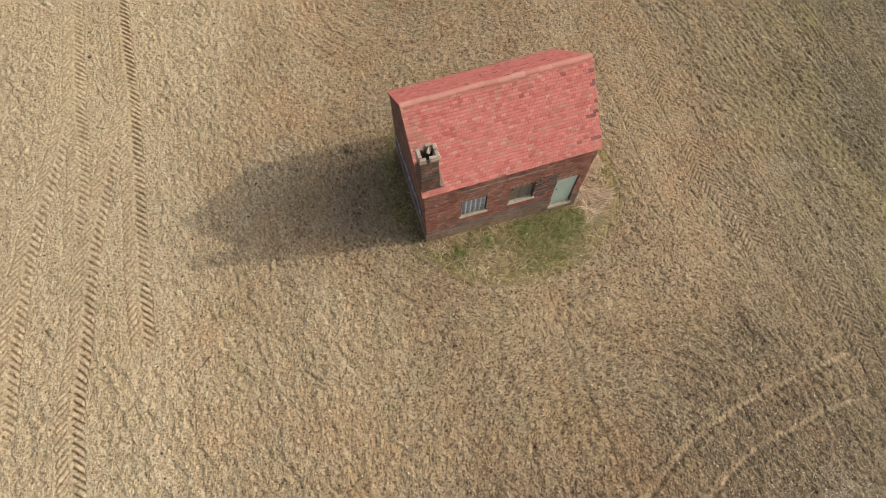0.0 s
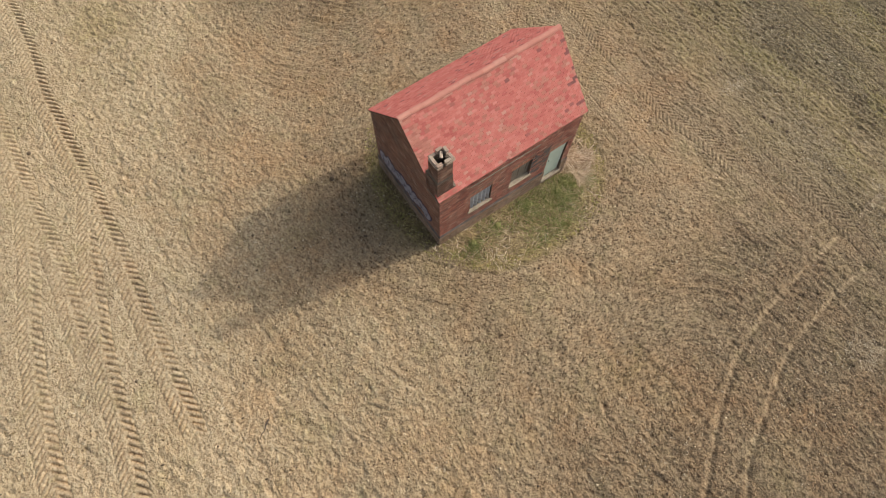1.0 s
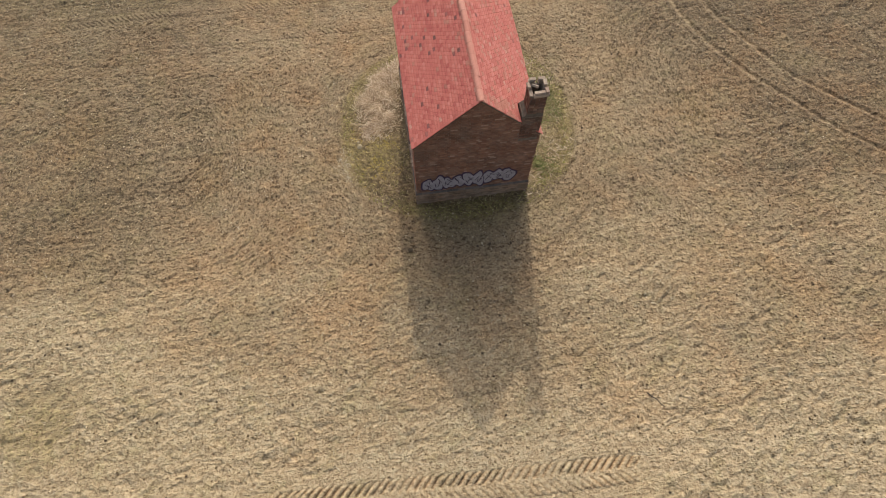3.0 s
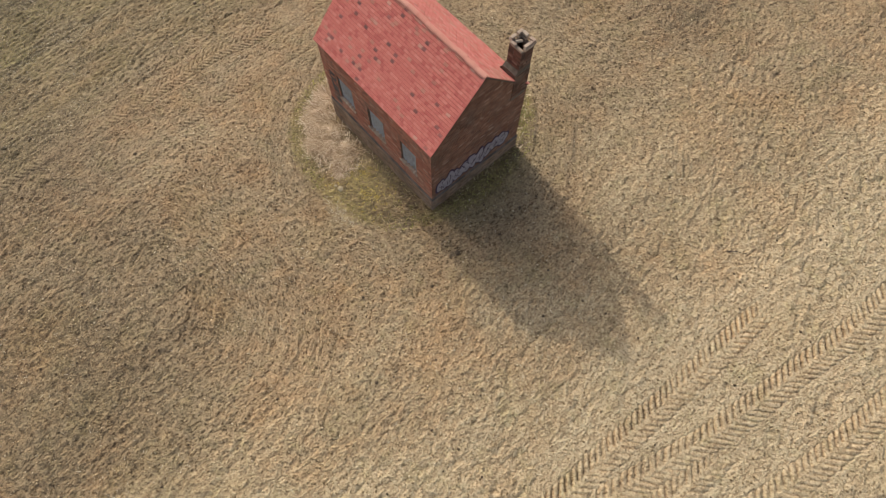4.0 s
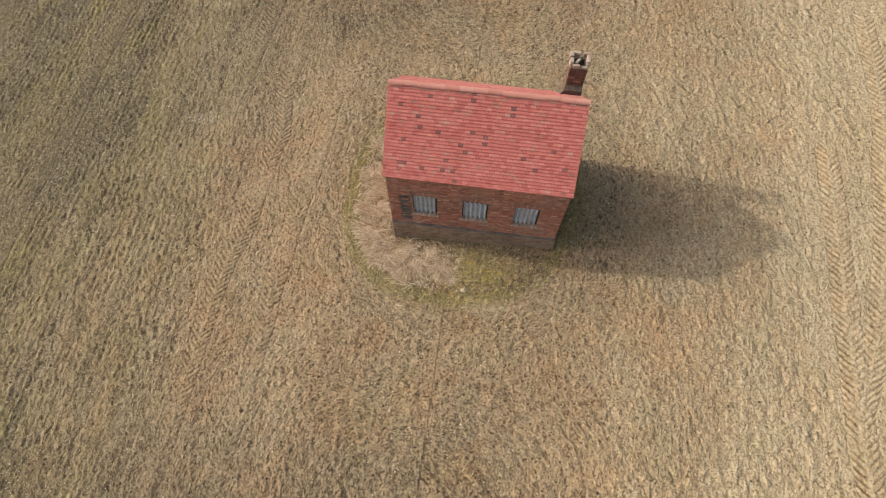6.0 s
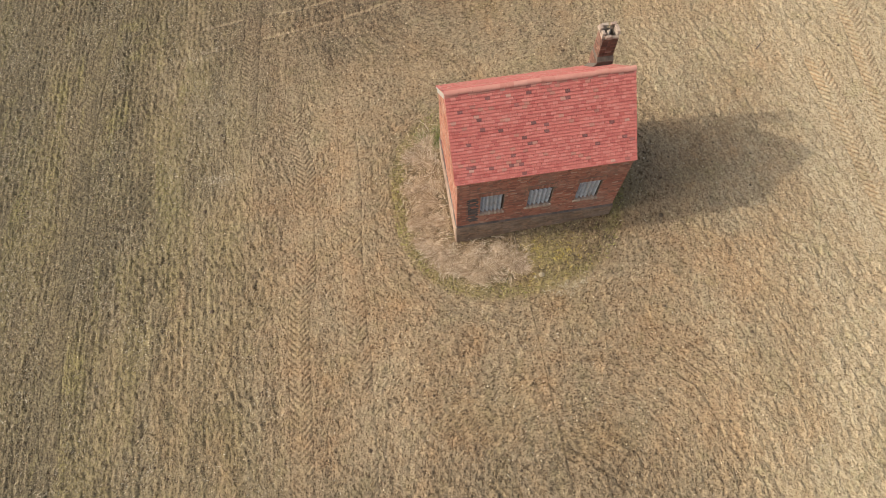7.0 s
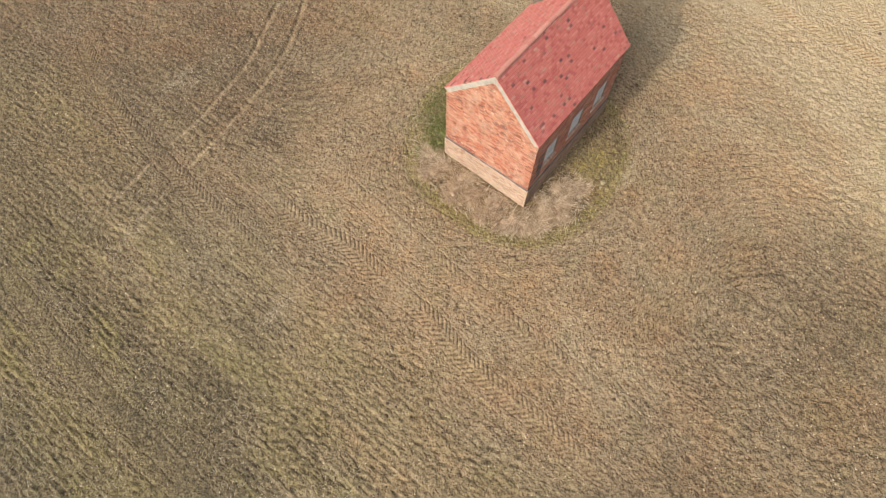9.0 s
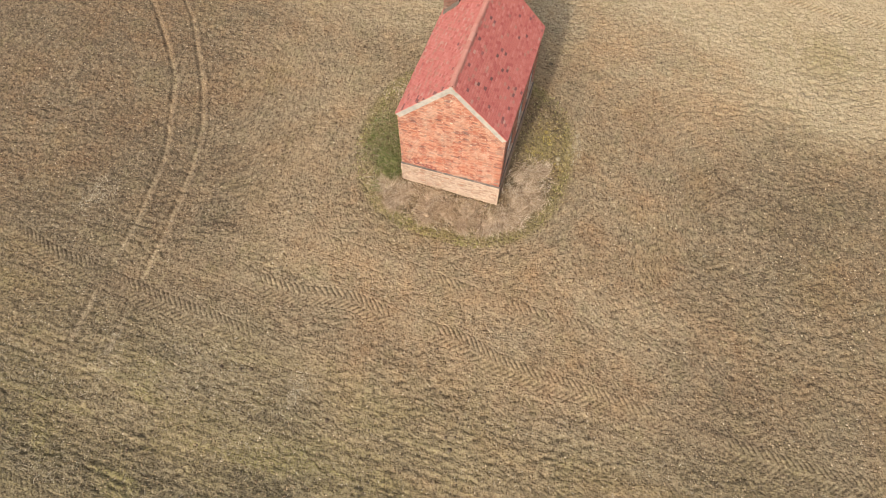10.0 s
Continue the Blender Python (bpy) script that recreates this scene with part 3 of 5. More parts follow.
def panels(bm, us, zs, holes, y0, y1):
    """A wall slab along x with holes, in one piece."""
    full = lambda i, j: 0 <= i < len(us) - 1 and 0 <= j < len(zs) - 1 and not any(a < (us[i] + us[i + 1]) / 2 < b and c < (zs[j] + zs[j + 1]) / 2 < d for a, b, c, d in holes)
    made = {}

    def corner(i, j, y):
        if (i, j, y) not in made:
            made[i, j, y] = bm.verts.new((us[i], y, zs[j]))
        return made[i, j, y]

    for i in range(len(us) - 1):
        for j in range(len(zs) - 1):
            if full(i, j):
                ring = [(i, j), (i + 1, j), (i + 1, j + 1), (i, j + 1)]
                for y in (y0, y1):
                    bm.faces.new([corner(*c, y) for c in ring])
                for k, (di, dj) in enumerate(((0, -1), (1, 0), (0, 1), (-1, 0))):
                    if not full(i + di, j + dj):
                        a, b = ring[k], ring[(k + 1) % 4]
                        bm.faces.new((corner(*a, y0), corner(*b, y0), corner(*b, y1), corner(*a, y1)))
    return bm


def brick_spots(half, z0, z1, holes, seed, limit=None):
    """Rows of Flemish bond: the start, end, foot and head of each brick along a face."""
    rng = random.Random(seed)
    out, row, z = [], 0, z0
    while z < z1 - 0.03:
        top = min(z + 0.065, z1)
        u = -half - (0.0 if row % 2 else 0.16)
        n = row % 2
        room = half if limit is None else min(half, limit(top))
        while u < half:
            w = 0.215 if n % 2 == 0 else 0.1025
            a, b = max(u, -room), min(u + w, room)
            cuts = [(a, b)]
            for h0, h1, g0, g1 in holes:
                if top > g0 and z < g1:
                    cuts = [c for p, q in cuts for c in ((p, min(q, h0)), (max(p, h1), q))]
            out += [(p, q, z, top, rng.random()) for p, q in cuts if q - p > 0.03]
            u += w + 0.01
            n += 1
        z += 0.075
        row += 1
    return out


CORNERS = np.array([(u, d, v) for d in (0, 1) for u, v in ((0, 0), (1, 0), (1, 1), (0, 1))], float)
SIDES = np.array([(4, 5, 6, 7), (0, 1, 5, 4), (1, 2, 6, 5), (2, 3, 7, 6), (3, 0, 4, 7)])


def lay_bricks(name, spots, face, material, parent, proud=0.007, seed=0, label=""):
    """Bricks joined into one mesh on a face: face(u, out, z) gives the place."""
    rng = np.random.default_rng(seed)
    verts, faces = [], []
    for n, (p, q, z0, z1, _) in enumerate(spots):
        out = proud + rng.normal(0, 0.0025)
        j = rng.normal(0, 0.0015, 4)
        for u, d, v in CORNERS:
            verts.append(face(p + (q - p) * u + j[0], -0.02 + d * (0.02 + out) + j[1] * (u - 0.5) * 2 * d, z0 + (z1 - z0) * v + j[2]))
        faces.append(SIDES + 8 * n)
    ob = fast(name, verts, np.concatenate(faces), [material], parent)
    return tagged(ob, label, kind="stuff")


FACES = {
    "south": lambda u, d, z: (u, -B - d, z),
    "north": lambda u, d, z: (-u, B + d, z),
    "east": lambda u, d, z: (A + d, u, z),
    "west": lambda u, d, z: (-A - d, -u, z),
}
HOLES_S = [(a, b, *WIN_S) for a, b in WINDOWS_S] + [DOOR]
HOLES_N = [(a, b, *WIN_N) for a, b in WINDOWS_N]


def build_walls():
    t = 0.225
    made = {}
    cut = lambda hs, k: sorted({v for h in hs for v in h[k : k + 2]})
    for side, hs, y0, y1 in (("south", HOLES_S, -B, -B + t), ("north", HOLES_N, B - t, B)):
        bm = panels(bmesh.new(), [-A, *cut(hs, 0), A], [LOW, *cut(hs, 2), EAVE - 0.03], hs, y0, y1)
        made[side] = part("wall", bm, MORTAR_SHADED, hut, "brown brick side wall with boarded openings")
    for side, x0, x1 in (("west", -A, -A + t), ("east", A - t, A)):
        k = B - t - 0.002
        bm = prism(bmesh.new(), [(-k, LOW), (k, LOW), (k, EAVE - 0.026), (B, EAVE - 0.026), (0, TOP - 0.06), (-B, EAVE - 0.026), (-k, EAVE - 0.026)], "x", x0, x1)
        made[side] = part("wall", bm, MORTAR_SUNLIT if side == "east" else MORTAR_SHADED, hut, "sunlit orange brick gable wall" if side == "east" else "sooty brown brick gable wall, coloured darker for its shaded side")
    arch = lambda hs: [(a - 0.06, b + 0.06, d, d + 0.215) for a, b, c, d in hs]
    mirror = lambda hs: [(-b, -a, c, d) for a, b, c, d in hs]
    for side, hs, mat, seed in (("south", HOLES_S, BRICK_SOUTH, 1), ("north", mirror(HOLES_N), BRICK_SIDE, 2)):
        spots = brick_spots(A, CHAMFER - 0.02, EAVE - 0.03, hs + arch(hs), seed)
        u0, u1, v0, v1 = (1.02, 1.72, 1.4, 2.75) if side == "south" else (-2.6, -2.22, 1.15, 2.75)
        dark = [q for q in spots if u0 < (q[0] + q[1]) / 2 < u1 and v0 < q[2] < v1 and q[4] < 0.72]
        taken = set(dark)
        lay_bricks("brickwork", [q for q in spots if q not in taken], FACES[side], mat, made[side], seed=seed)
        lay_bricks("dark_brickwork", dark, FACES[side], BRICK_BLUE, made[side], seed=seed + 40, label="patch of blue-black bricks")
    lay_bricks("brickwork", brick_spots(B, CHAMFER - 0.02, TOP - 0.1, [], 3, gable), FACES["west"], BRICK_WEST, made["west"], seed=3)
    return made


def build_plinth(side, half, mat):
    """A projecting footing with a sloped course of blue bricks on it."""
    face = FACES[side]
    e = OUT if side in ("east", "west") else 0.0
    bm = bmesh.new()
    ring = [(0, LOW), (OUT, LOW), (OUT, PLINTH), (0, CHAMFER)]
    low_ring = [(0, LOW), (OUT, LOW), (OUT, DOOR[2] - 0.1), (0, DOOR[2] - 0.1)]
    runs = [(-half - e, half + e, ring)]
    if side == "south":
        runs = [(-half, DOOR[0], ring), (DOOR[0], DOOR[1], low_ring), (DOOR[1], half, ring)]
    for u0, u1, shape in runs:
        ends = [[bm.verts.new(face(u, d, z)) for d, z in shape] for u in (u0, u1)]
        bm.faces.new(ends[0])
        bm.faces.new(ends[1][::-1])
        for i in range(4):
            bm.faces.new((ends[0][i], ends[0][(i + 1) % 4], ends[1][(i + 1) % 4], ends[1][i]))
    base = part("plinth", bm, MORTAR_SUNLIT if side == "east" else MORTAR_SHADED, hut, "weathered projecting brick plinth")
    spots = brick_spots(half + e, -0.72, PLINTH - 0.005, [(DOOR[0], DOOR[1], DOOR[2] - 0.1, 3.0)] if side == "south" else [], 20 + len(side))
    lay_bricks("brickwork", spots, lambda u, d, z: face(u, d + OUT, z), mat, base, 0.006, 30 + len(side))
    rng = np.random.default_rng(60 + len(side))
    run, tilt = math.hypot(OUT, CHAMFER - PLINTH), math.atan2(OUT, CHAMFER - PLINTH)
    slope = lambda u, d, z: face(u, OUT - z * math.sin(tilt) + d * math.cos(tilt), PLINTH + z * math.cos(tilt) + d * math.sin(tilt))
    caps, u = [], -half - e + 0.003
    while u < half + e - 0.05:
        v = min(u + 0.215, half + e - 0.003)
        if not (side == "south" and v > DOOR[0] - 0.04 and u < DOOR[1] + 0.04):
            caps.append((u, v, 0.004, run - 0.004, 0))
        u = v + 0.01
    lay_bricks("sloped_bricks", caps, slope, BRICK_BLUE, base, 0.006, 70 + len(side), "dark blue-grey sloped plinth bricks")
    return base


# top, nose and the two long sides of a tile with a rounded nose
TILE_FACES = ((4, 5, 7, 6), (6, 7, 9, 8), (0, 4, 6, 2), (1, 3, 7, 5))


def build_roof():
    """Two slopes of plain clay tiles on boards."""
    length, wide, gauge, cols = math.hypot(2.105, TOP - EAVE), 6.05, 0.1015, 37
    rows = int(length / gauge)
    gauge = length / rows
    w = wide / cols
    rng = random.Random(5)
    stained = {
        1: [(-2.1, 0.35, 3), (-2.2, 0.43, 2), (-1.95, 0.46, 2), (-2.45, 0.36, 1), (-2.62, 0.24, 1), (-2.7, 0.62, 2), (-2.45, 0.58, 2), (-2.45, 0.88, 5), (-2.6, 0.92, 2), (-1.85, 0.88, 2), (-1.35, 0.48, 1), (-1.1, 0.9, 2), (-0.85, 0.9, 2), (-1.1, 0.76, 1), (-0.75, 0.98, 1), (-1.05, 0.22, 2), (-0.85, 0.25, 2), (-0.45, 0.13, 2), (-0.9, 0.43, 1), (-0.3, 0.45, 1), (0.15, 0.55, 2), (0.1, 0.48, 1), (-0.35, 0.78, 3), (-0.65, 0.6, 3), (-0.45, 0.66, 2), (0.95, 0.78, 1), (1.35, 0.66, 1), (1.7, 0.8, 3), (-0.05, 0.96, 1), (2.3, 0.92, 1)],
        -1: [(-0.5, 0.18, 1), (0.6, 0.24, 2), (0.1, 0.45, 1), (2.0, 0.12, 2), (2.45, 0.1, 2), (2.2, 0.2, 2), (-2.7, 0.25, 2), (-2.6, 0.4, 2), (-1.0, 0.63, 1), (2.6, 0.35, 1), (2.5, 0.85, 1)],
    }
    for side in (1, -1):
        boards = bmesh.new()
        flow, up = Vector((0, side * COS, -SIN)), Vector((0, side * SIN, COS))
        crown = Vector((0, 0, TOP))
        for x0, x1, v0, v1 in ((-3.0, 3.0, 0, 1.87), (-2.36, 3.0, 1.87, 2.72), (-3.0, 3.0, 2.72, length - 0.03)) if side < 0 else ((-3.0, 3.0, 0, length - 0.03),):
            box(boards, x0, x1, v0, v1, -0.09, -0.048, m=Matrix(((1, 0, 0, 0), (0, flow.y, up.y, 0), (0, flow.z, up.z, TOP), (0, 0, 0, 1))))
        roof = part("roof", boards, UNDERLAY, hut, "slope of red clay plain tiles with dark stained ones")
        verts, faces, which, single = [], [], [], []
        for r in range(rows + 1):
            for c in range(cols + (r % 2)):
                x0 = -3.025 + (c - 0.5 * (r % 2)) * w + 0.0015 + rng.gauss(0, 0.0015)
                x1 = min(x0 + w - 0.007, 3.04) if c < cols - 1 + r % 2 else 3.04 + rng.gauss(0, 0.006)
                x0 = max(x0, -3.025)
                v1 = min((r + 0.75) * gauge + rng.gauss(0, 0.003), length + 0.02)
                v0 = v1 - 0.165
                if v0 < 0:
                    v0 = 0.0
                mid_y = v1 * COS
                if side < 0 and x0 < -2.38 and 1.385 < mid_y < 1.985:
                    continue
                lift = rng.gauss(0, 0.003) + (0.012 if rng.random() < 0.015 else 0)
                skew = rng.gauss(0, 0.0018)
                pts = []
                nose = v1 - min(0.026, (v1 - v0) * 0.4)
                for h, v, x in [(h, v, x) for h, v in ((0, v0), (0, v1), (1, v0), (1, nose), (0.35, v1)) for x in (x0, x1)]:
                    down = (v - v0) / max(v1 - v0, 0.01)
                    d = -0.046 + (0.036 + lift) * down + 0.018 * h + skew * (1 if x == x1 else -1)
                    pts.append(crown + flow * v + up * d + Vector((x, 0, 0)))
                kind = 0
                dark = any(abs((x0 + x1) / 2 * -side - sx) < 0.03 + 0.02 * sn and abs(v1 / length - sv) < 0.011 + 0.005 * sn and rng.random() < 0.75 for sx, sv, sn in stained[side])
                if dark:
                    kind = 1 if side > 0 or rng.random() < 0.5 else 2
                elif rng.random() < (0.05 if side > 0 else 0.2) or (side < 0 and x0 < -2.6 and r < 14 and rng.random() < 0.5) or (r < 2 and rng.random() < 0.6):
                    kind = 2
                elif rng.random() < (0.006 if side > 0 else 0.01) or (x0 > 2.8 and side < 0 and rng.random() < 0.25):
                    kind = 1
                stretch = -1.2 < (x0 + x1) / 2 < 1.2 and 0.45 * length < v1 < 0.83 * length
                if stretch and kind == 0 and len(single) < 150 and x1 - x0 > w - 0.014:
                    single.append((x0, v1, lift, skew))
                    continue
                base = len(verts)
                verts += pts
                faces += [[base + i for i in q] for q in TILE_FACES]
                which += [kind] * len(TILE_FACES)
        tagged(fast("tiles", verts, faces, [TILE_SHADE if side > 0 else TILE_JOINED, TILE_DARK, TILE_WORN], roof, which), kind="stuff")
        one = bmesh.new()
        vs = [one.verts.new((x, v, 0.018 * h + 0.036 * v / 0.165)) for h, v in ((0, 0), (0, 0.165), (1, 0), (1, 0.139), (0.35, 0.165)) for x in (0, w - 0.007)]
        for q in TILE_FACES:
            one.faces.new([vs[i] for i in q])
        bmesh.ops.recalc_face_normals(one, faces=one.faces)
        me = bpy.data.meshes.new("roof_tile")
        one.to_mesh(me)
        one.free()
        me.materials.append(TILE_SHADE_ONE if side > 0 else TILE_ONE)
        turn = Matrix(((1, 0, 0), (0, flow.y, up.y), (0, flow.z, up.z))).to_4x4()
        for x0, v1, lift, skew in single:
            ob = new("roof_tile", me)
            ob.parent = roof
            ob.matrix_local = Matrix.Translation(crown + flow * (v1 - 0.165) + up * -0.046 + Vector((x0, 0, 0))) @ turn @ Matrix.Rotation(skew, 4, "Y") @ Matrix.Rotation(lift / 0.165, 4, "X")
    # half-round ridge tiles bedded in mortar
    n, seg = 14, 8
    span = 6.06 / n
    me = bpy.data.meshes.new("ridge_tile")
    bm = bmesh.new()
    loops = []
    for x, r in ((0, 0.1), (0, 0.085), (span - 0.006, 0.085), (span - 0.006, 0.1)):
        loops.append([bm.verts.new((x, r * math.cos(a), r * math.sin(a) * 0.92)) for a in np.linspace(0.12, math.pi - 0.12, seg + 1)])
    for p, q in ((0, 1), (1, 2), (2, 3), (3, 0)):
        for i in range(seg):
            bm.faces.new((loops[p][i], loops[p][i + 1], loops[q][i + 1], loops[q][i]))
    for i in (0, seg):
        bm.faces.new([loops[k][i] for k in range(4)])
    bmesh.ops.recalc_face_normals(bm, faces=bm.faces)
    bm.to_mesh(me)
    bm.free()
    me.materials.append(RIDGE)
    for i in range(n):
        ob = new("ridge_tile", me)
        ob.parent = hut
        ob.matrix_local = pose(-3.03 + i * span, rng.gauss(0, 0.006), TOP - 0.07 + rng.gauss(0, 0.004), 0, rng.gauss(0, 0.3), rng.gauss(0, 0.4))
    # mortar verge along the west gable
    for side in (1, -1):
        bm = bmesh.new()
        flow, up = (0, side * COS, -SIN), (0, side * SIN, COS)
        m = Matrix(((1, 0, 0, 0), (0, flow[1], up[1], 0), (0, flow[2], up[2], TOP), (0, 0, 0, 1)))
        box(bm, -3.02, -2.97, 0.1, 1.85 if side < 0 else length, -0.075, -0.032, m=m)
        part("verge", bm, CEMENT if side < 0 else UNDERLAY, hut)
    # painted bargeboards on the east gable
    for side in (1, -1):
        bm = bmesh.new()
        flow, up = (0, side * COS, -SIN), (0, side * SIN, COS)
        m = Matrix(((1, 0, 0, 0), (0, flow[1], up[1], 0), (0, flow[2], up[2], TOP), (0, 0, 0, 1)))
        box(bm, 2.972, 3.012, 0.055, length, -0.25, -0.034, 0.004, m)
        board = part("bargeboard", bm, WHITE, hut, "peeling off-white painted bargeboard")
        bm = bmesh.new()
        box(bm, 3.013, 3.028, 0.06, length + 0.01, -0.11, -0.04, 0.003, m)
        part("capping", bm, WHITE, board)
    bm = bmesh.new()
    box(bm, 3.014, 3.03, -0.035, 0.035, TOP - 0.4, TOP - 0.09, 0.004)
    part("apex_block", bm, WHITE, hut, "off-white joint board at the gable peak")


def corrugated(bm, x0, x1, z0, z1, y, waves, amp):
    """A bent steel sheet, 3 mm thick."""
    n = waves * 8
    a = [[bm.verts.new((x0 + (x1 - x0) * i / n, y + amp * math.sin(2 * math.pi * i / 8) + d, z)) for i in range(n + 1)] for d in (0, 0.004) for z in (z0, z1)]
    for i in range(n):
        bm.faces.new((a[0][i], a[0][i + 1], a[1][i + 1], a[1][i]))
        bm.faces.new((a[2][i + 1], a[2][i], a[3][i], a[3][i + 1]))
        bm.faces.new((a[1][i], a[1][i + 1], a[3][i + 1], a[3][i]))
        bm.faces.new((a[0][i + 1], a[0][i], a[2][i], a[2][i + 1]))
    return bm


def lintel(x0, x1, z, y, out, parent, n, name="lintel"):
    """A flat arch of bricks on end, fanned a little."""
    bm = bmesh.new()
    mid, count = (x0 + x1) / 2, max(6, round((x1 - x0 + 0.12) / 0.0775))
    step = (x1 - x0 + 0.11) / count
    for i in range(count):
        u = x0 - 0.055 + (i + 0.5) * step
        m = Matrix.Translation((u, y + out * 0.002, z)) @ Matrix.Rotation((u - mid) * 0.16, 4, "Y")
        box(bm, -step / 2 + 0.005, step / 2 - 0.005, min(0, out * 0.008), max(0, out * 0.008), 0.004, 0.208, m=m)
    part(name, bm, BRICK_SIDE, parent, "dark brick flat arch")


def build_window(x0, x1, z0, z1, out, boards=False, n=0):
    """An opening closed with sheet steel or boards: frame, sheet, sill and brick arch. out: -1 south, 1 north."""
    y = out * B
    bm = bmesh.new()
    f, d0, d1 = 0.045, y - out * 0.2, y - out * 0.09
    lo, hi = min(d0, d1), max(d0, d1)
    for a in ((x0 + 0.002, x0 + f, z0 + 0.04, z1 - 0.002), (x1 - f, x1 - 0.002, z0 + 0.04, z1 - 0.002), (x0 + f, x1 - f, z1 - f, z1 - 0.002), (x0 + f, x1 - f, z0 + 0.04, z0 + 0.04 + f)):
        box(bm, a[0], a[1], lo, hi, a[2], a[3], 0.004)
    window = part("window", bm, FRAME, hut, "window boarded with grey timber planks" if boards else "window closed with corrugated grey steel sheet")
    bm = bmesh.new()
    # added dark sheet in place of the unlit room
    back = y - out * 0.205
    box(bm, x0 + 0.002, x1 - 0.002, min(back, back - out * 0.015), max(back, back - out * 0.015), z0 + 0.002, z1 - 0.002)
    part("unlit_backing", bm, UNLIT_DARK, window)
    if boards:
        k, count = 0.004, 7
        step = (x1 - x0 - 0.1) / count
        for i in range(count):
            bm = bmesh.new()
            u = x0 + 0.05 + i * step
            yy = y - out * (0.075 + 0.006 * ((i * 7) % 3))
            box(bm, u + 0.003, u + step - 0.003, min(yy, yy - out * 0.022), max(yy, yy - out * 0.022), z0 + 0.05, z1 - 0.04 - 0.012 * ((i * 5) % 3), 0.003)
            part("plank", bm, BOARD, window)
        for zz, (u0, u1) in ((z1 - 0.3, (x0 + 0.03, x0 + 0.12)), (z1 - 0.2, (x1 - 0.16, x1 - 0.05))):
            bm = bmesh.new()
            yy = y - out * 0.07
            box(bm, u0, u1, min(yy, yy + out * 0.012), max(yy, yy + out * 0.012), zz, zz + 0.16 if u0 > (x0 + x1) / 2 else zz + 0.1, 0.003, Matrix.Identity(4))
            part("hinge", bm, IRON, window, "black iron strap hinge")
    else:
        lean = [0.0, 0.02, -0.015, 0.01, 0.0][n % 5]
        bm = corrugated(bmesh.new(), x0 + 0.04 + max(0, lean), x1 - 0.02 + min(0, lean), z0 + 0.045, z1 - (0.03, 0.05, 0.13, 0.07, 0.05)[n % 5], y - out * 0.065, 5, 0.036)
        part("steel_sheet", bm, STEEL, window, "corrugated galvanised steel sheet")
    s0, s1 = y - out * 0.15, y + out * 0.065
    if out > 0:
        # worn sill of bricks on edge, some broken back
        rng = random.Random(500 + n)
        u = x0 - 0.05
        while u < x1 + 0.04:
            e = s1 - out * (rng.choice((0.0, 0.0, 0.0, 0.006, 0.015)) + rng.uniform(0, 0.005))
            bm = box(bmesh.new(), u + 0.002, u + 0.07, min(s0, e), max(s0, e), z0 - 0.075, z0 + 0.014 + rng.uniform(-0.004, 0.002), 0.006)
            part("sill_brick", bm, SILL, window)
            u += 0.072
    else:
        bm = bmesh.new()
        box(bm, x0 - 0.06, x1 + 0.06, min(s0, s1), max(s0, s1), z0 - 0.062, z0 + 0.018, 0.01)
        part("sill", bm, STONE, window, "worn buff stone sill")
    lintel(x0, x1, z1, y, out, window, n)


def build_door():
    x0, x1, z0, z1 = DOOR
    y = -B
    bm = bmesh.new()
    for a in ((x0 + 0.002, x0 + 0.05, z0 + 0.05, z1 - 0.002), (x1 - 0.05, x1 - 0.002, z0 + 0.05, z1 - 0.002), (x0 + 0.05, x1 - 0.05, z1 - 0.05, z1 - 0.002)):
        box(bm, a[0], a[1], y + 0.06, y + 0.17, a[2], a[3], 0.004)
    door = part("door", bm, WHITE, hut, "flat sage-green door in an off-white frame")
    bm = box(bmesh.new(), x0 + 0.025, x1 - 0.06, y + 0.03, y + 0.058, z0 + 0.075, z1 - 0.02, 0.004)
    panel = part("door_panel", bm, GREEN, door, "sage-green painted sheet door")
    bm = bmesh.new()
    bmesh.ops.create_cone(bm, cap_ends=True, segments=16, radius1=0.03, radius2=0.024, depth=0.03, matrix=pose(x0 + 0.11, y + 0.016, z0 + 1.28, 90, 0, 0))
    part("lock", bm, IRON, panel)
    bm = box(bmesh.new(), x0 - 0.05, x1 + 0.05, y - 0.1, y + 0.2, z0 - 0.09, z0 + 0.045, 0.012)
    part("threshold", bm, STONE, door, "worn pale stone threshold")
    # added dark sheet that stands for the unlit inside behind the door
    bm = box(bmesh.new(), x0 + 0.05, x1 - 0.05, y + 0.19, y + 0.21, z0 + 0.05, z1 - 0.05)
    part("unlit_backing", bm, UNLIT_DARK, door)
    lintel(x0, x1, z1, y, -1, door, 9)


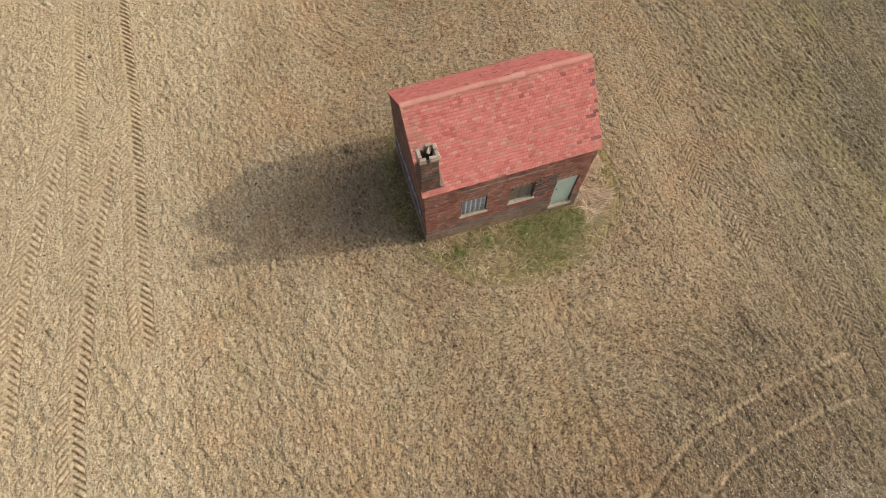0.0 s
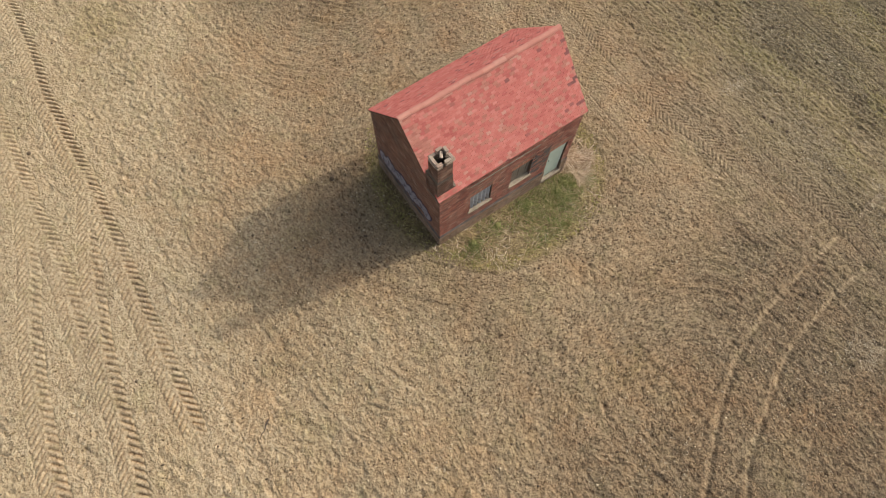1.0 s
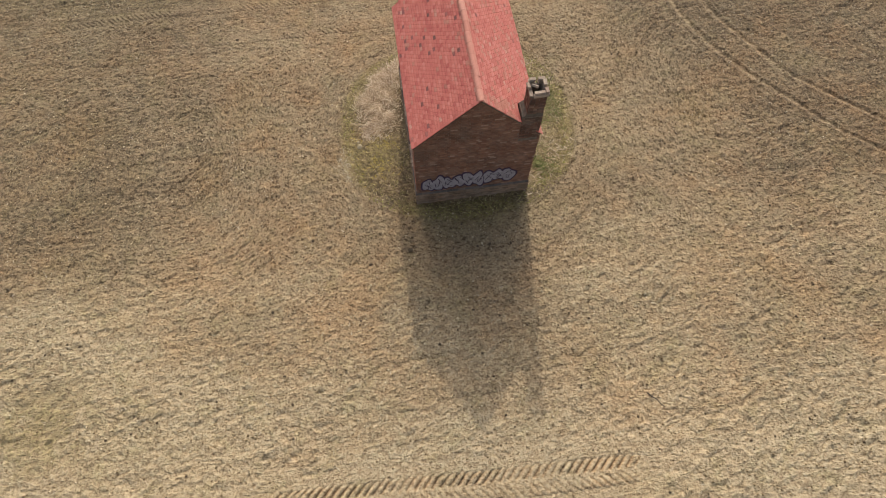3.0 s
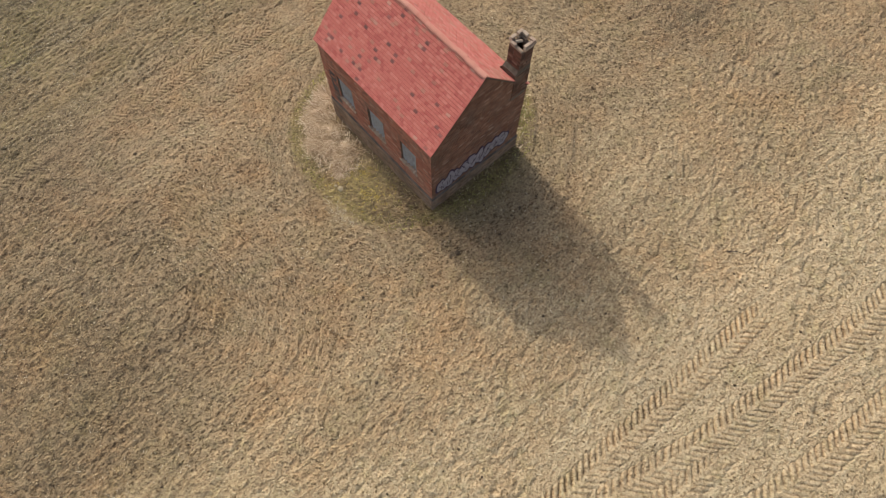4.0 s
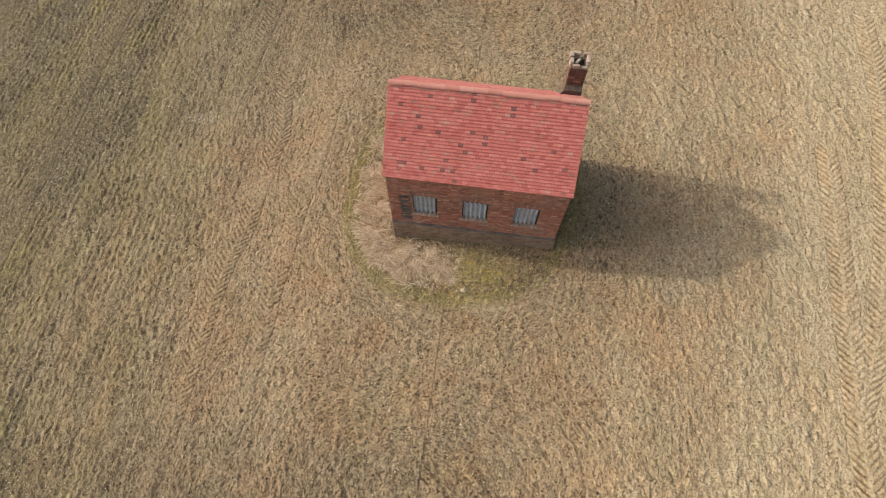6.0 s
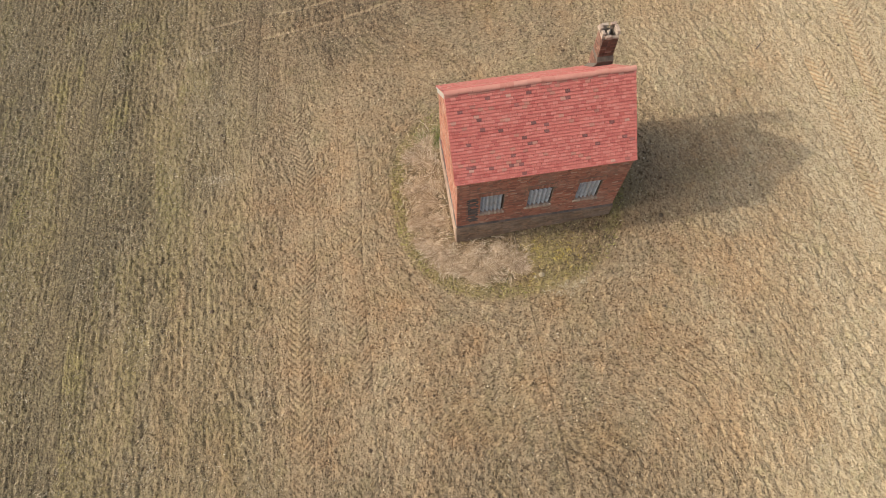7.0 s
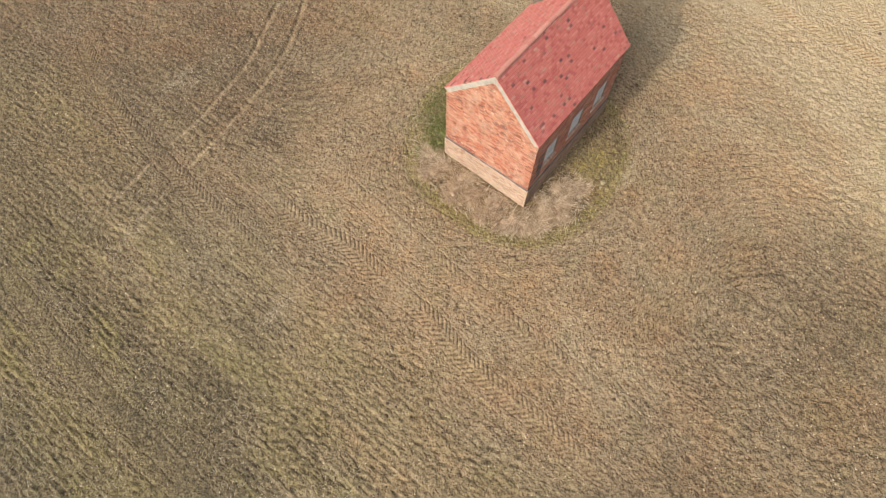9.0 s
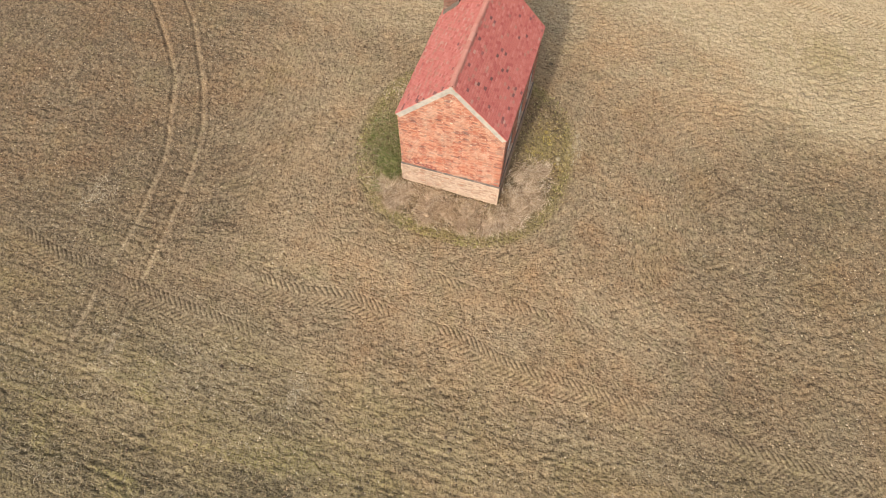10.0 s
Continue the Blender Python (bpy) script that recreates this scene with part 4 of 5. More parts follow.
def build_chimney():
    """A brick stack through the roof beside the west gable, with a broken hollow head."""
    x0, x1, y0, y1, z1 = -2.96, -2.43, -1.955, -1.475, 5.72
    s0, s1, t0, t1, zs = -2.985, -2.4, -1.975, -1.34, 4.86
    bm = bmesh.new()
    w = 0.1
    for a in ((x0, x1, y0, y0 + w), (x0, x1, y1 - w, y1), (x0, x0 + w, y0 + w, y1 - w), (x1 - w, x1, y0 + w, y1 - w)):
        box(bm, *a, zs, z1)
    box(bm, s0 + 0.01, s1 - 0.01, t0 + 0.01, t1 - 0.01, 3.6, zs)
    stack = part("chimney", bm, MORTAR_PALE, hut, "square sooty brick chimney stack with a broken head")
    bm = box(bmesh.new(), x0 + w, x1 - w, y0 + w, y1 - w, 4.95, 5.02)
    part("flue_floor", bm, UNLIT_DARK, stack)
    rng = random.Random(8)
    spots_all = [[], [], [], []]
    for k, (lo, hi) in enumerate(((x0, x1), (y0, y1), (x0, x1), (y0, y1))):
        row, z = 0, zs + 0.1
        while z < z1 - 0.05:
            cuts = [lo, lo + 0.215, lo + 0.33, hi] if (row + k) % 2 else [lo, lo + 0.105, lo + 0.325, hi]
            spots_all[k] += [(a, b - 0.01, z, z + 0.065, rng.random()) for a, b in zip(cuts, cuts[1:])]
            z += 0.075
            row += 1
    for k, face in enumerate((lambda u, d, z: (u, y0 - d, z), lambda u, d, z: (x1 + d, u, z), lambda u, d, z: (u, y1 + d, z), lambda u, d, z: (x0 - d, u, z))):
        lay_bricks("brickwork", spots_all[k], face, BRICK_STACK, stack, 0.008, 80 + k)
    low = [[], [], []]
    for k, (lo, hi) in enumerate(((s0, s1), (t0, t1), (t0, t1))):
        z, row = 3.75 if k != 1 else 4.0, 0
        while z < zs - 0.06:
            u = lo - 0.11 * (row % 2)
            while u < hi:
                a, b = max(u, lo), min(u + 0.215, hi)
                if b - a > 0.03:
                    low[k].append((a, b, z, z + 0.065, 0))
                u += 0.225
            z += 0.075
            row += 1
    for k, face in enumerate((lambda u, d, z: (u, t0 + 0.01 - d, z), lambda u, d, z: (s1 - 0.01 + d, u, z), lambda u, d, z: (s0 + 0.01 - d, u, z))):
        lay_bricks("brickwork", low[k], face, BRICK_STACK, stack, 0.008, 90 + k)
    # sloped cement shoulder
    bm = bmesh.new()
    a = [bm.verts.new(v) for v in ((s0, t0, zs - 0.02), (s1, t0, zs - 0.02), (s1, t1, zs - 0.02), (s0, t1, zs - 0.02))]
    b = [bm.verts.new(v) for v in ((x0 - 0.012, y0 - 0.012, zs + 0.11), (x1 + 0.012, y0 - 0.012, zs + 0.11), (x1 + 0.012, y1 + 0.012, zs + 0.11), (x0 - 0.012, y1 + 0.012, zs + 0.11))]
    for i in range(4):
        bm.faces.new((a[i], a[(i + 1) % 4], b[(i + 1) % 4], b[i]))
    bm.faces.new(a[::-1])
    part("shoulder", bm, CEMENT, stack, "sloped cement shoulder")
    # mortar fillet where the stack meets the tiles
    bm = bmesh.new()
    zt = lambda yy: TOP + (TOP - EAVE) / 2.105 * yy
    pts = [(s1 - 0.01, t1, zt(t1) + 0.16), (s1 - 0.01, t0, zt(t0) + 0.14), (s1 + 0.13, t0, zt(t0) + 0.008), (s1 + 0.1, t1, zt(t1) + 0.008)]
    top = [bm.verts.new(p) for p in pts]
    bot = [bm.verts.new((p[0], p[1], p[2] - 0.12)) for p in pts]
    bm.faces.new(top)
    bm.faces.new(bot[::-1])
    for i in range(4):
        bm.faces.new((top[i], bot[i], bot[(i + 1) % 4], top[(i + 1) % 4]))
    part("fillet", bm, CEMENT, stack, "grey mortar fillet")
    # head: two corbelled courses of loose pale bricks with gaps
    def head_brick(cx, cy, z, rz, l=0.215, h=0.065, rx=0.0):
        bm = box(bmesh.new(), -l / 2, l / 2, -0.051, 0.051, 0, h, 0.006, pose(cx, cy, z, rx, rng.gauss(0, 1.0), rz + rng.gauss(0, 2.5)))
        part("cap_brick", bm, BRICK_CAP, stack)
    mx, my = (x0 + x1) / 2, (y0 + y1) / 2
    for level, (grow, z) in enumerate(((0.035, z1 + 0.002), (0.06, z1 + 0.075), (0.035, z1 + 0.148))):
        hx, hy = (x1 - x0) / 2 + grow - 0.05, (y1 - y0) / 2 + grow - 0.05
        ring = [(-hx + 0.06, -hy, 0), (hx - 0.15, -hy, 0), (hx, -hy + 0.07, 90), (hx, hy - 0.11, 90), (hx - 0.17, hy, 0), (-hx + 0.11, hy, 0), (-hx, hy - 0.17, 90), (-hx, -hy + 0.17, 90)]
        for i, (dx, dy, rz) in enumerate(ring):
            if level == 2 and i in (4, 5):
                continue
            if level == 1 and i == 5:
                continue
            head_brick(mx + dx, my + dy, z, rz, 0.205 if i % 3 else 0.19)
    head_brick(mx + 0.05, my + 0.08, z1 + 0.085, 60, rx=35)


def blob_outline(cx, cz, rx, rz, seed, n=28):
    rng = random.Random(seed)
    ph = [rng.uniform(0, 6.28) for _ in range(3)]
    out = []
    for i in range(n):
        a = 2 * math.pi * i / n
        k = 1 + 0.13 * math.sin(2 * a + ph[0]) + 0.12 * math.sin(3 * a + ph[1]) + 0.08 * math.sin(5 * a + ph[2])
        out.append((cx + rx * k * math.cos(a), cz + rz * k * math.sin(a)))
    return out


def build_spray(parent_w, parent_e):
    """Spray paint: plain bloated shapes with dark rims on one gable, small loops on the other."""
    n = 9
    for i in range(n):
        y = 1.62 - i * 0.36
        z = 1.45 + 0.02 * i + 0.05 * math.sin(i * 2.1)
        bm = prism(bmesh.new(), blob_outline(y, z, 0.265, 0.445 + 0.05 * math.sin(i * 1.7), 100 + i), "x", -2.974 - 0.0006 * i, -2.969)
        rim = part("painted_rim", bm, SPRAY_DARK, parent_w, "dark purple spray-painted rim")
        bm = prism(bmesh.new(), blob_outline(y, z + 0.01, 0.205, 0.37 + 0.05 * math.sin(i * 1.7), 100 + i), "x", -2.986 - 0.0006 * i, -2.981)
        part("painted_shape", bm, SPRAY_WHITE, rim, "pale lilac spray-painted shape")
        bm = bmesh.new()
        rng = random.Random(300 + i)
        for k in range(4):
            m = Matrix.Translation((-2.993 - 0.0006 * i, y + rng.uniform(-0.12, 0.12), z + rng.uniform(-0.15, 0.2))) @ Matrix.Rotation(rng.uniform(-0.9, 0.9), 4, "X")
            box(bm, 0, 0.003, -0.011, 0.011, -0.14, 0.14, m=m)
        part("painted_line", bm, SPRAY_DARK, rim)
    for i in range(6):
        cu = bpy.data.curves.new("scrawl", "CURVE")
        cu.dimensions, cu.bevel_depth, cu.bevel_resolution = "3D", 0.024, 1
        sp = cu.splines.new("POLY")
        sp.points.add(15)
        for k, p in enumerate(sp.points):
            a = 0.6 + 4.6 * k / 15 + 0.7 * i
            p.co = (2.954, -1.62 + i * 0.19 + 0.085 * math.cos(a), 1.2 - 0.025 * i + 0.1 * math.sin(a), 1)
        cu.materials.append(SPRAY_RED)
        ob = new("painted_loop", cu)
        ob.parent = parent_e


walls = build_walls()
for side, half, mat in (("east", B, BRICK_PLINTH), ("west", B, BRICK_PLINTH_SHADED), ("south", A, BRICK_PLINTH_SHADED), ("north", A, BRICK_PLINTH_SHADED)):
    build_plinth(side, half, mat)
build_roof()
for n, (a, b) in enumerate(WINDOWS_N):
    build_window(a, b, *WIN_N, 1, n=n + 1)
build_window(*WINDOWS_S[0], *WIN_S, -1, n=0)
build_window(*WINDOWS_S[1], *WIN_S, -1, boards=True, n=4)
build_door()
build_chimney()
build_spray(walls["west"], walls["east"])
bm = box(bmesh.new(), -1.75, 1.15, -B - 0.035, -B - 0.01, 3.47, 3.515, 0.004)
part("eaves_batten", bm, BATTEN, hut, "pale timber batten under the eaves")


# ---- grass and litter ----
def blades(name, spots, length, width, lean, material, seed, label, category, kind="stuff", swirl=None, seg=3, lie=0.0):
    """Bent tapering blades at the spots (x, y): each with its own length, way and droop."""
    rng = np.random.default_rng(seed)
    spots = np.asarray(spots, float)
    n = len(spots)
    ang = rng.uniform(0, 2 * math.pi, n) if swirl is None else swirl(spots[:, 0], spots[:, 1]) + rng.normal(0, 0.45, n)
    ln = length * rng.uniform(0.5, 1.25, n)
    ben = lean * rng.uniform(0.5, 1.4, n)
    base = np.stack([spots[:, 0], spots[:, 1], height(spots[:, 0], spots[:, 1]) - 0.02], -1)
    way = np.stack([np.cos(ang), np.sin(ang), 0 * ang], -1)
    side = np.stack([-np.sin(ang), np.cos(ang), 0 * ang], -1)
    rows = []
    pos, tilt = base.copy(), lie + ben * 0.25
    for k in range(seg + 1):
        wd = width * rng.uniform(0.7, 1.3, n)[:, None] * (1 - 0.85 * k / seg)
        rows += [pos - side * wd / 2, pos + side * wd / 2]
        t = np.clip(tilt, 0, 1.62)[:, None]
        pos = pos + (way * np.sin(t) + np.array([0, 0, 1.0]) * np.cos(t)) * (ln / seg)[:, None]
        tilt = tilt + ben * 0.75 / seg * 1.4
    v = np.stack(rows, 1).reshape(-1, 3)
    per = 2 * (seg + 1)
    quad = np.array([(2 * k, 2 * k + 1, 2 * k + 3, 2 * k + 2) for k in range(seg)])
    f = (quad[None] + per * np.arange(n)[:, None, None]).reshape(-1, 4)
    return tagged(fast(name, v, f, [material]), label, category, kind=kind)


def scatter(n, x0, x1, y0, y1, keep, seed):
    rng = np.random.default_rng(seed)
    p = rng.uniform((x0, y0), (x1, y1), (n, 2))
    return p[keep(p[:, 0], p[:, 1], rng.random(n))]


clear = lambda x, y: (np.abs(x) > 3.02) | (np.abs(y) > 2.11)
# chopped straw and stubble over the whole field
def straw_cover(x, y):
    """Share of the ground under straw: most in the grey strips to the east."""
    z = zones(x, y)
    return (0.1 + 0.12 * vnoise(x, y, 1.6, 81) + 2.6 * np.clip(z[:, 2] - 0.25, 0, 1) * smooth(vnoise(x, y * 0.5, 1.2, 82), 0.2, 0.75)) * np.where(pressed(x, y), 0.25, 1.0)


spots = scatter(210000, -19, 25, -22, 21, lambda x, y, r: clear(x, y) & (r < straw_cover(x, y)), 11)
blades("stubble", spots, 0.15, 0.014, 0.7, STRAW, 12, "short chopped straw and stubble over the field", "stubble", seg=1, lie=1.05)
# low mixed grass of the rough plot
spots = scatter(15000, -4.2, 5.8, -5.0, 5.2, lambda x, y, r: clear(x, y) & (plot(x, y) < 1.1 + 0.3 * (r - 0.5)) & (r < (0.1 + 0.8 * vnoise(x, y, 0.7, 61)) * (0.25 + 0.75 * ((plot(x, y) > 0.72) | (y < -2) | (x < 0.3)))), 13)
blades("rough_grass", spots, 0.17, 0.03, 0.8, MIXED, 14, "low yellowing grass round the hut", "grass", seg=2, lie=0.9)
# green grass along the door side
spots = scatter(7500, -3.2, 4.0, -4.3, -2.1, lambda x, y, r: (plot(x, y) < 0.95) & (r < (0.35 + 0.85 * smooth(x, -0.3, 1.6)) * smooth(vnoise(x, y, 0.7, 62) + 0.2 * (x > 1.3) * (x < 3.3) * (y > -3.4), 0.34, 0.7)), 15)
blades("green_grass", spots, 0.3, 0.022, 0.9, LUSH, 16, "long green grass along the door side", "grass", seg=3, lie=0.7)
spots = scatter(1500, -3.6, 4.2, -4.4, -2.1, lambda x, y, r: (plot(x, y) < 1.02) & (r < 0.15 + smooth(vnoise(x, y, 0.5, 63), 0.4, 0.7)), 17)
blades("dead_stalks", spots, 0.42, 0.019, 0.6, DRY, 18, "bleached dead stalks fallen among the grass", "grass", seg=3, lie=1.15)
# dry grass along the east and north walls
spots = scatter(4600, 3.03, 5.2, -3.4, 4.0, lambda x, y, r: (plot(x, y) < 0.86) & (r < 0.1 + 1.0 * vnoise(x, y, 0.45, 64)), 19)
blades("dry_grass", spots, 0.42, 0.02, 0.8, DRY, 20, "tangled bleached dry grass by the gable", "grass", seg=4, lie=1.1, swirl=lambda x, y: 10 * vnoise(x, y, 0.55, 66))
spots = scatter(3000, -0.2, 4.3, 2.11, 4.1, lambda x, y, r: (plot(x, y) < 0.9) & (r < smooth(x, 0.0, 1.0) * (0.1 + vnoise(x, y, 0.4, 65))), 21)
blades("dry_grass", spots, 0.42, 0.02, 0.8, DRY, 22, "tangled bleached dry grass by the boarded windows", "grass", seg=4, lie=1.1, swirl=lambda x, y: 1.2 + 8 * (vnoise(x, y, 0.5, 67) - 0.5))


spots = scatter(4400, -1.9, 1.4, 2.5, 4.4, lambda x, y, r: r < 1.3 * np.exp(-((x + 0.3) ** 2 / 1.0 + (y - 3.35) ** 2 / 0.5)), 23)
blades("mossy_grass", spots, 0.1, 0.04, 0.5, MOSS, 24, "low yellow mossy grass near the boarded windows", "grass", seg=2, lie=1.1)
spots = scatter(15000, -4.3, 6.0, -5.2, 5.3, lambda x, y, r: clear(x, y) & (np.abs(plot(x, y) - 0.98) < 0.16) & (r < vnoise(x, y, 0.8, 68)), 25)
blades("verge_grass", spots, 0.14, 0.034, 0.7, OLIVE, 26, "olive grass along the edge of the ploughing", "grass", seg=2, lie=0.9)


def build_tussock(x, y, size, turn, seed, material, label, group, tall=0.5):
    """A clump of long blades swept over to one side."""
    rng = np.random.default_rng(seed)
    n = int(560 * size)
    p = np.stack([x + rng.normal(0, 0.2 * size, n), y + rng.normal(0, 0.17 * size, n)], -1)
    p[:, 1] = np.where(np.abs(p[:, 0]) < 3.02, np.where(p[:, 1] > 0, np.maximum(p[:, 1], 2.12), np.minimum(p[:, 1], -2.12)), p[:, 1])
    swirl = lambda a, b: turn + 5.5 * (vnoise(a, b, 0.4, seed) - 0.5) + 0.6 * np.arctan2(b - y, a - x) * 0.3
    bm = bmesh.new()
    bmesh.ops.create_cone(bm, cap_ends=True, segments=9, radius1=0.24 * size, radius2=0.09 * size, depth=0.1, matrix=pose(0, 0, 0.02))
    for v in bm.verts:
        v.co *= 1 + 0.3 * noise.noise(v.co * 9 + Vector((seed, 0, 0)))
    root = part("grass_tussock", bm, material)
    root.location = (x, y, float(height(x, y)))
    tagged(root, label, "grass tussock", group)
    ob = blades("foliage", p, tall * size * 0.95, 0.019, 1.15, material, seed + 1, "", "", "stuff", swirl, 4, 0.75)
    ob.parent, ob.matrix_parent_inverse = root, Matrix.Translation((-x, -y, -float(height(x, y))))


DRY_LABEL = "bleached dry grass tussock swept over by wind"
for i, (x, y, size, turn) in enumerate([(3.65, 2.45, 1.0, 0.6), (3.15, 2.95, 1.1, 1.4), (2.55, 2.75, 1.0, 2.2), (2.05, 3.15, 1.15, 1.2), (1.5, 2.75, 1.0, 2.5), (1.05, 3.2, 1.0, 1.9), (0.75, 3.55, 0.7, 1.7), (2.5, 3.55, 0.8, 1.0),
                                           (3.55, -1.6, 1.0, -0.4), (3.5, -0.7, 1.1, 0.3), (3.75, 0.2, 1.1, -0.2), (3.55, 1.1, 1.0, 0.5), (4.05, 1.9, 1.0, 0.7), (4.1, -2.0, 1.0, -0.8), (4.35, -0.6, 0.9, 0.1), (4.3, 0.9, 0.9, 0.4), (3.6, -2.6, 0.9, -1.0)]):
    build_tussock(x, y, size, turn, 200 + 3 * i, DRY, DRY_LABEL, "dry tussocks round the hut")
for i, (x, y, size, turn) in enumerate([(2.25, -2.75, 1.0, -1.2), (2.75, -2.6, 0.9, -0.8), (2.95, -2.9, 0.7, -0.7), (2.3, -3.1, 0.7, -1.6), (0.9, -2.6, 0.8, -1.8), (-0.7, -2.65, 0.8, -1.5), (-1.9, -2.75, 0.8, -1.9)]):
    build_tussock(x, y, size, turn, 300 + 3 * i, LUSH, "lush green grass clump beside the wall", "green clumps by the door", 0.32)


def build_stone(x, y, r, seed, material, label):
    rng = random.Random(seed)
    bm = bmesh.new()
    bmesh.ops.create_icosphere(bm, subdivisions=2, radius=r)
    for v in bm.verts:
        v.co *= 1 + 0.35 * (noise.noise(v.co * 2.2 / r + Vector((seed, 0, 0))))
        v.co.z *= 0.6
    me = bpy.data.meshes.new("stone")
    bm.to_mesh(me)
    bm.free()
    me.materials.append(material)
    ob = new("stone", me)
    ob.matrix_world = pose(x, y, float(height(x, y)) + r * 0.2, 0, 0, rng.uniform(0, 360))
    return tagged(ob, label, "stone", "loose stones on the field")


build_stone(0.06, 4.05, 0.11, 1, ROCK, "pale rounded stone lying in mossy grass")
build_stone(0.3, 4.1, 0.06, 2, ROCK, "small pale stone lying in mossy grass")
build_stone(-4.9, 2.55, 0.09, 3, CLOD, "dark lump of soil lying in the shade")
for i, (x, y, size) in enumerate([(-14.02, 9.77, 0.085), (13.21, -1.41, 0.085), (12.37, -4.79, 0.075), (12.49, -5.16, 0.065), (12.61, -5.88, 0.075), (3.71, -13.49, 0.08), (12.83, 3.1, 0.08), (12.47, 2.84, 0.06), (7.17, 9.22, 0.07), (-6.56, 7.51, 0.06)]):
    build_stone(x, y, size, 10 + i, CLOD, "dark lump of dry soil on the bare field")
for i, (x, y, size) in enumerate([(5.26, -5.43, 0.055), (5.47, -5.3, 0.045), (5.95, -6.1, 0.06), (4.1, -7.6, 0.05), (2.23, -5.57, 0.05)]):
    build_stone(x, y, size, 30 + i, ROCK, "small pale stone on bare brown soil")


def build_twig(points, thick):
    """A bent tapering stick with a short side shoot, lying on the soil."""
    bm = bmesh.new()
    for run, w0 in ((points, thick), ((points[1], (points[1][0] + 0.13, points[1][1] - 0.1)), thick * 0.6)):
        rings = []
        for i, (x, y) in enumerate(run):
            nx, ny = run[min(i + 1, len(run) - 1)]
            px, py = run[max(i - 1, 0)]
            side = Vector((-(ny - py), nx - px, 0)).normalized()
            c = Vector((x, y, float(height(x, y)) + 0.035 + 0.012 * (i % 2)))
            w = w0 * (1 - 0.6 * i / (len(run) - 1))
            rings.append([bm.verts.new(c + side * w * math.cos(a) + Vector((0, 0, w * math.sin(a)))) for a in np.linspace(0, 2 * math.pi, 7)[:6]])
        for p, q in zip(rings, rings[1:]):
            for k in range(6):
                bm.faces.new((p[k], p[(k + 1) % 6], q[(k + 1) % 6], q[k]))
        bm.faces.new(rings[0])
        bm.faces.new(rings[-1][::-1])
    ob = part("twig", bm, FRAME)
    tagged(ob, "dark bent twig lying on the pale soil", "twig")


build_twig([(-11.05, -4.2), (-11.2, -4.3), (-11.3, -4.43), (-11.44, -4.49), (-11.55, -4.6)], 0.02)

# fallen straw heaps
for i, (x, y, s, n) in enumerate([(7.8, -14.3, 0.55, 420), (13.7, -10.05, 0.45, 300), (-0.75, 4.6, 0.4, 420), (7.4, -13.6, 0.3, 120), (12.5, -2.9, 0.4, 200)]):
    rng = np.random.default_rng(400 + i)
    p = np.stack([x + rng.normal(0, s, n), y + rng.normal(0, s * 0.5, n)], -1)
    blades("straw_litter", p, 0.26, 0.015, 0.8, STRAW, 420 + i, "thin scatter of bleached fallen straw", "straw", seg=2, lie=1.1)

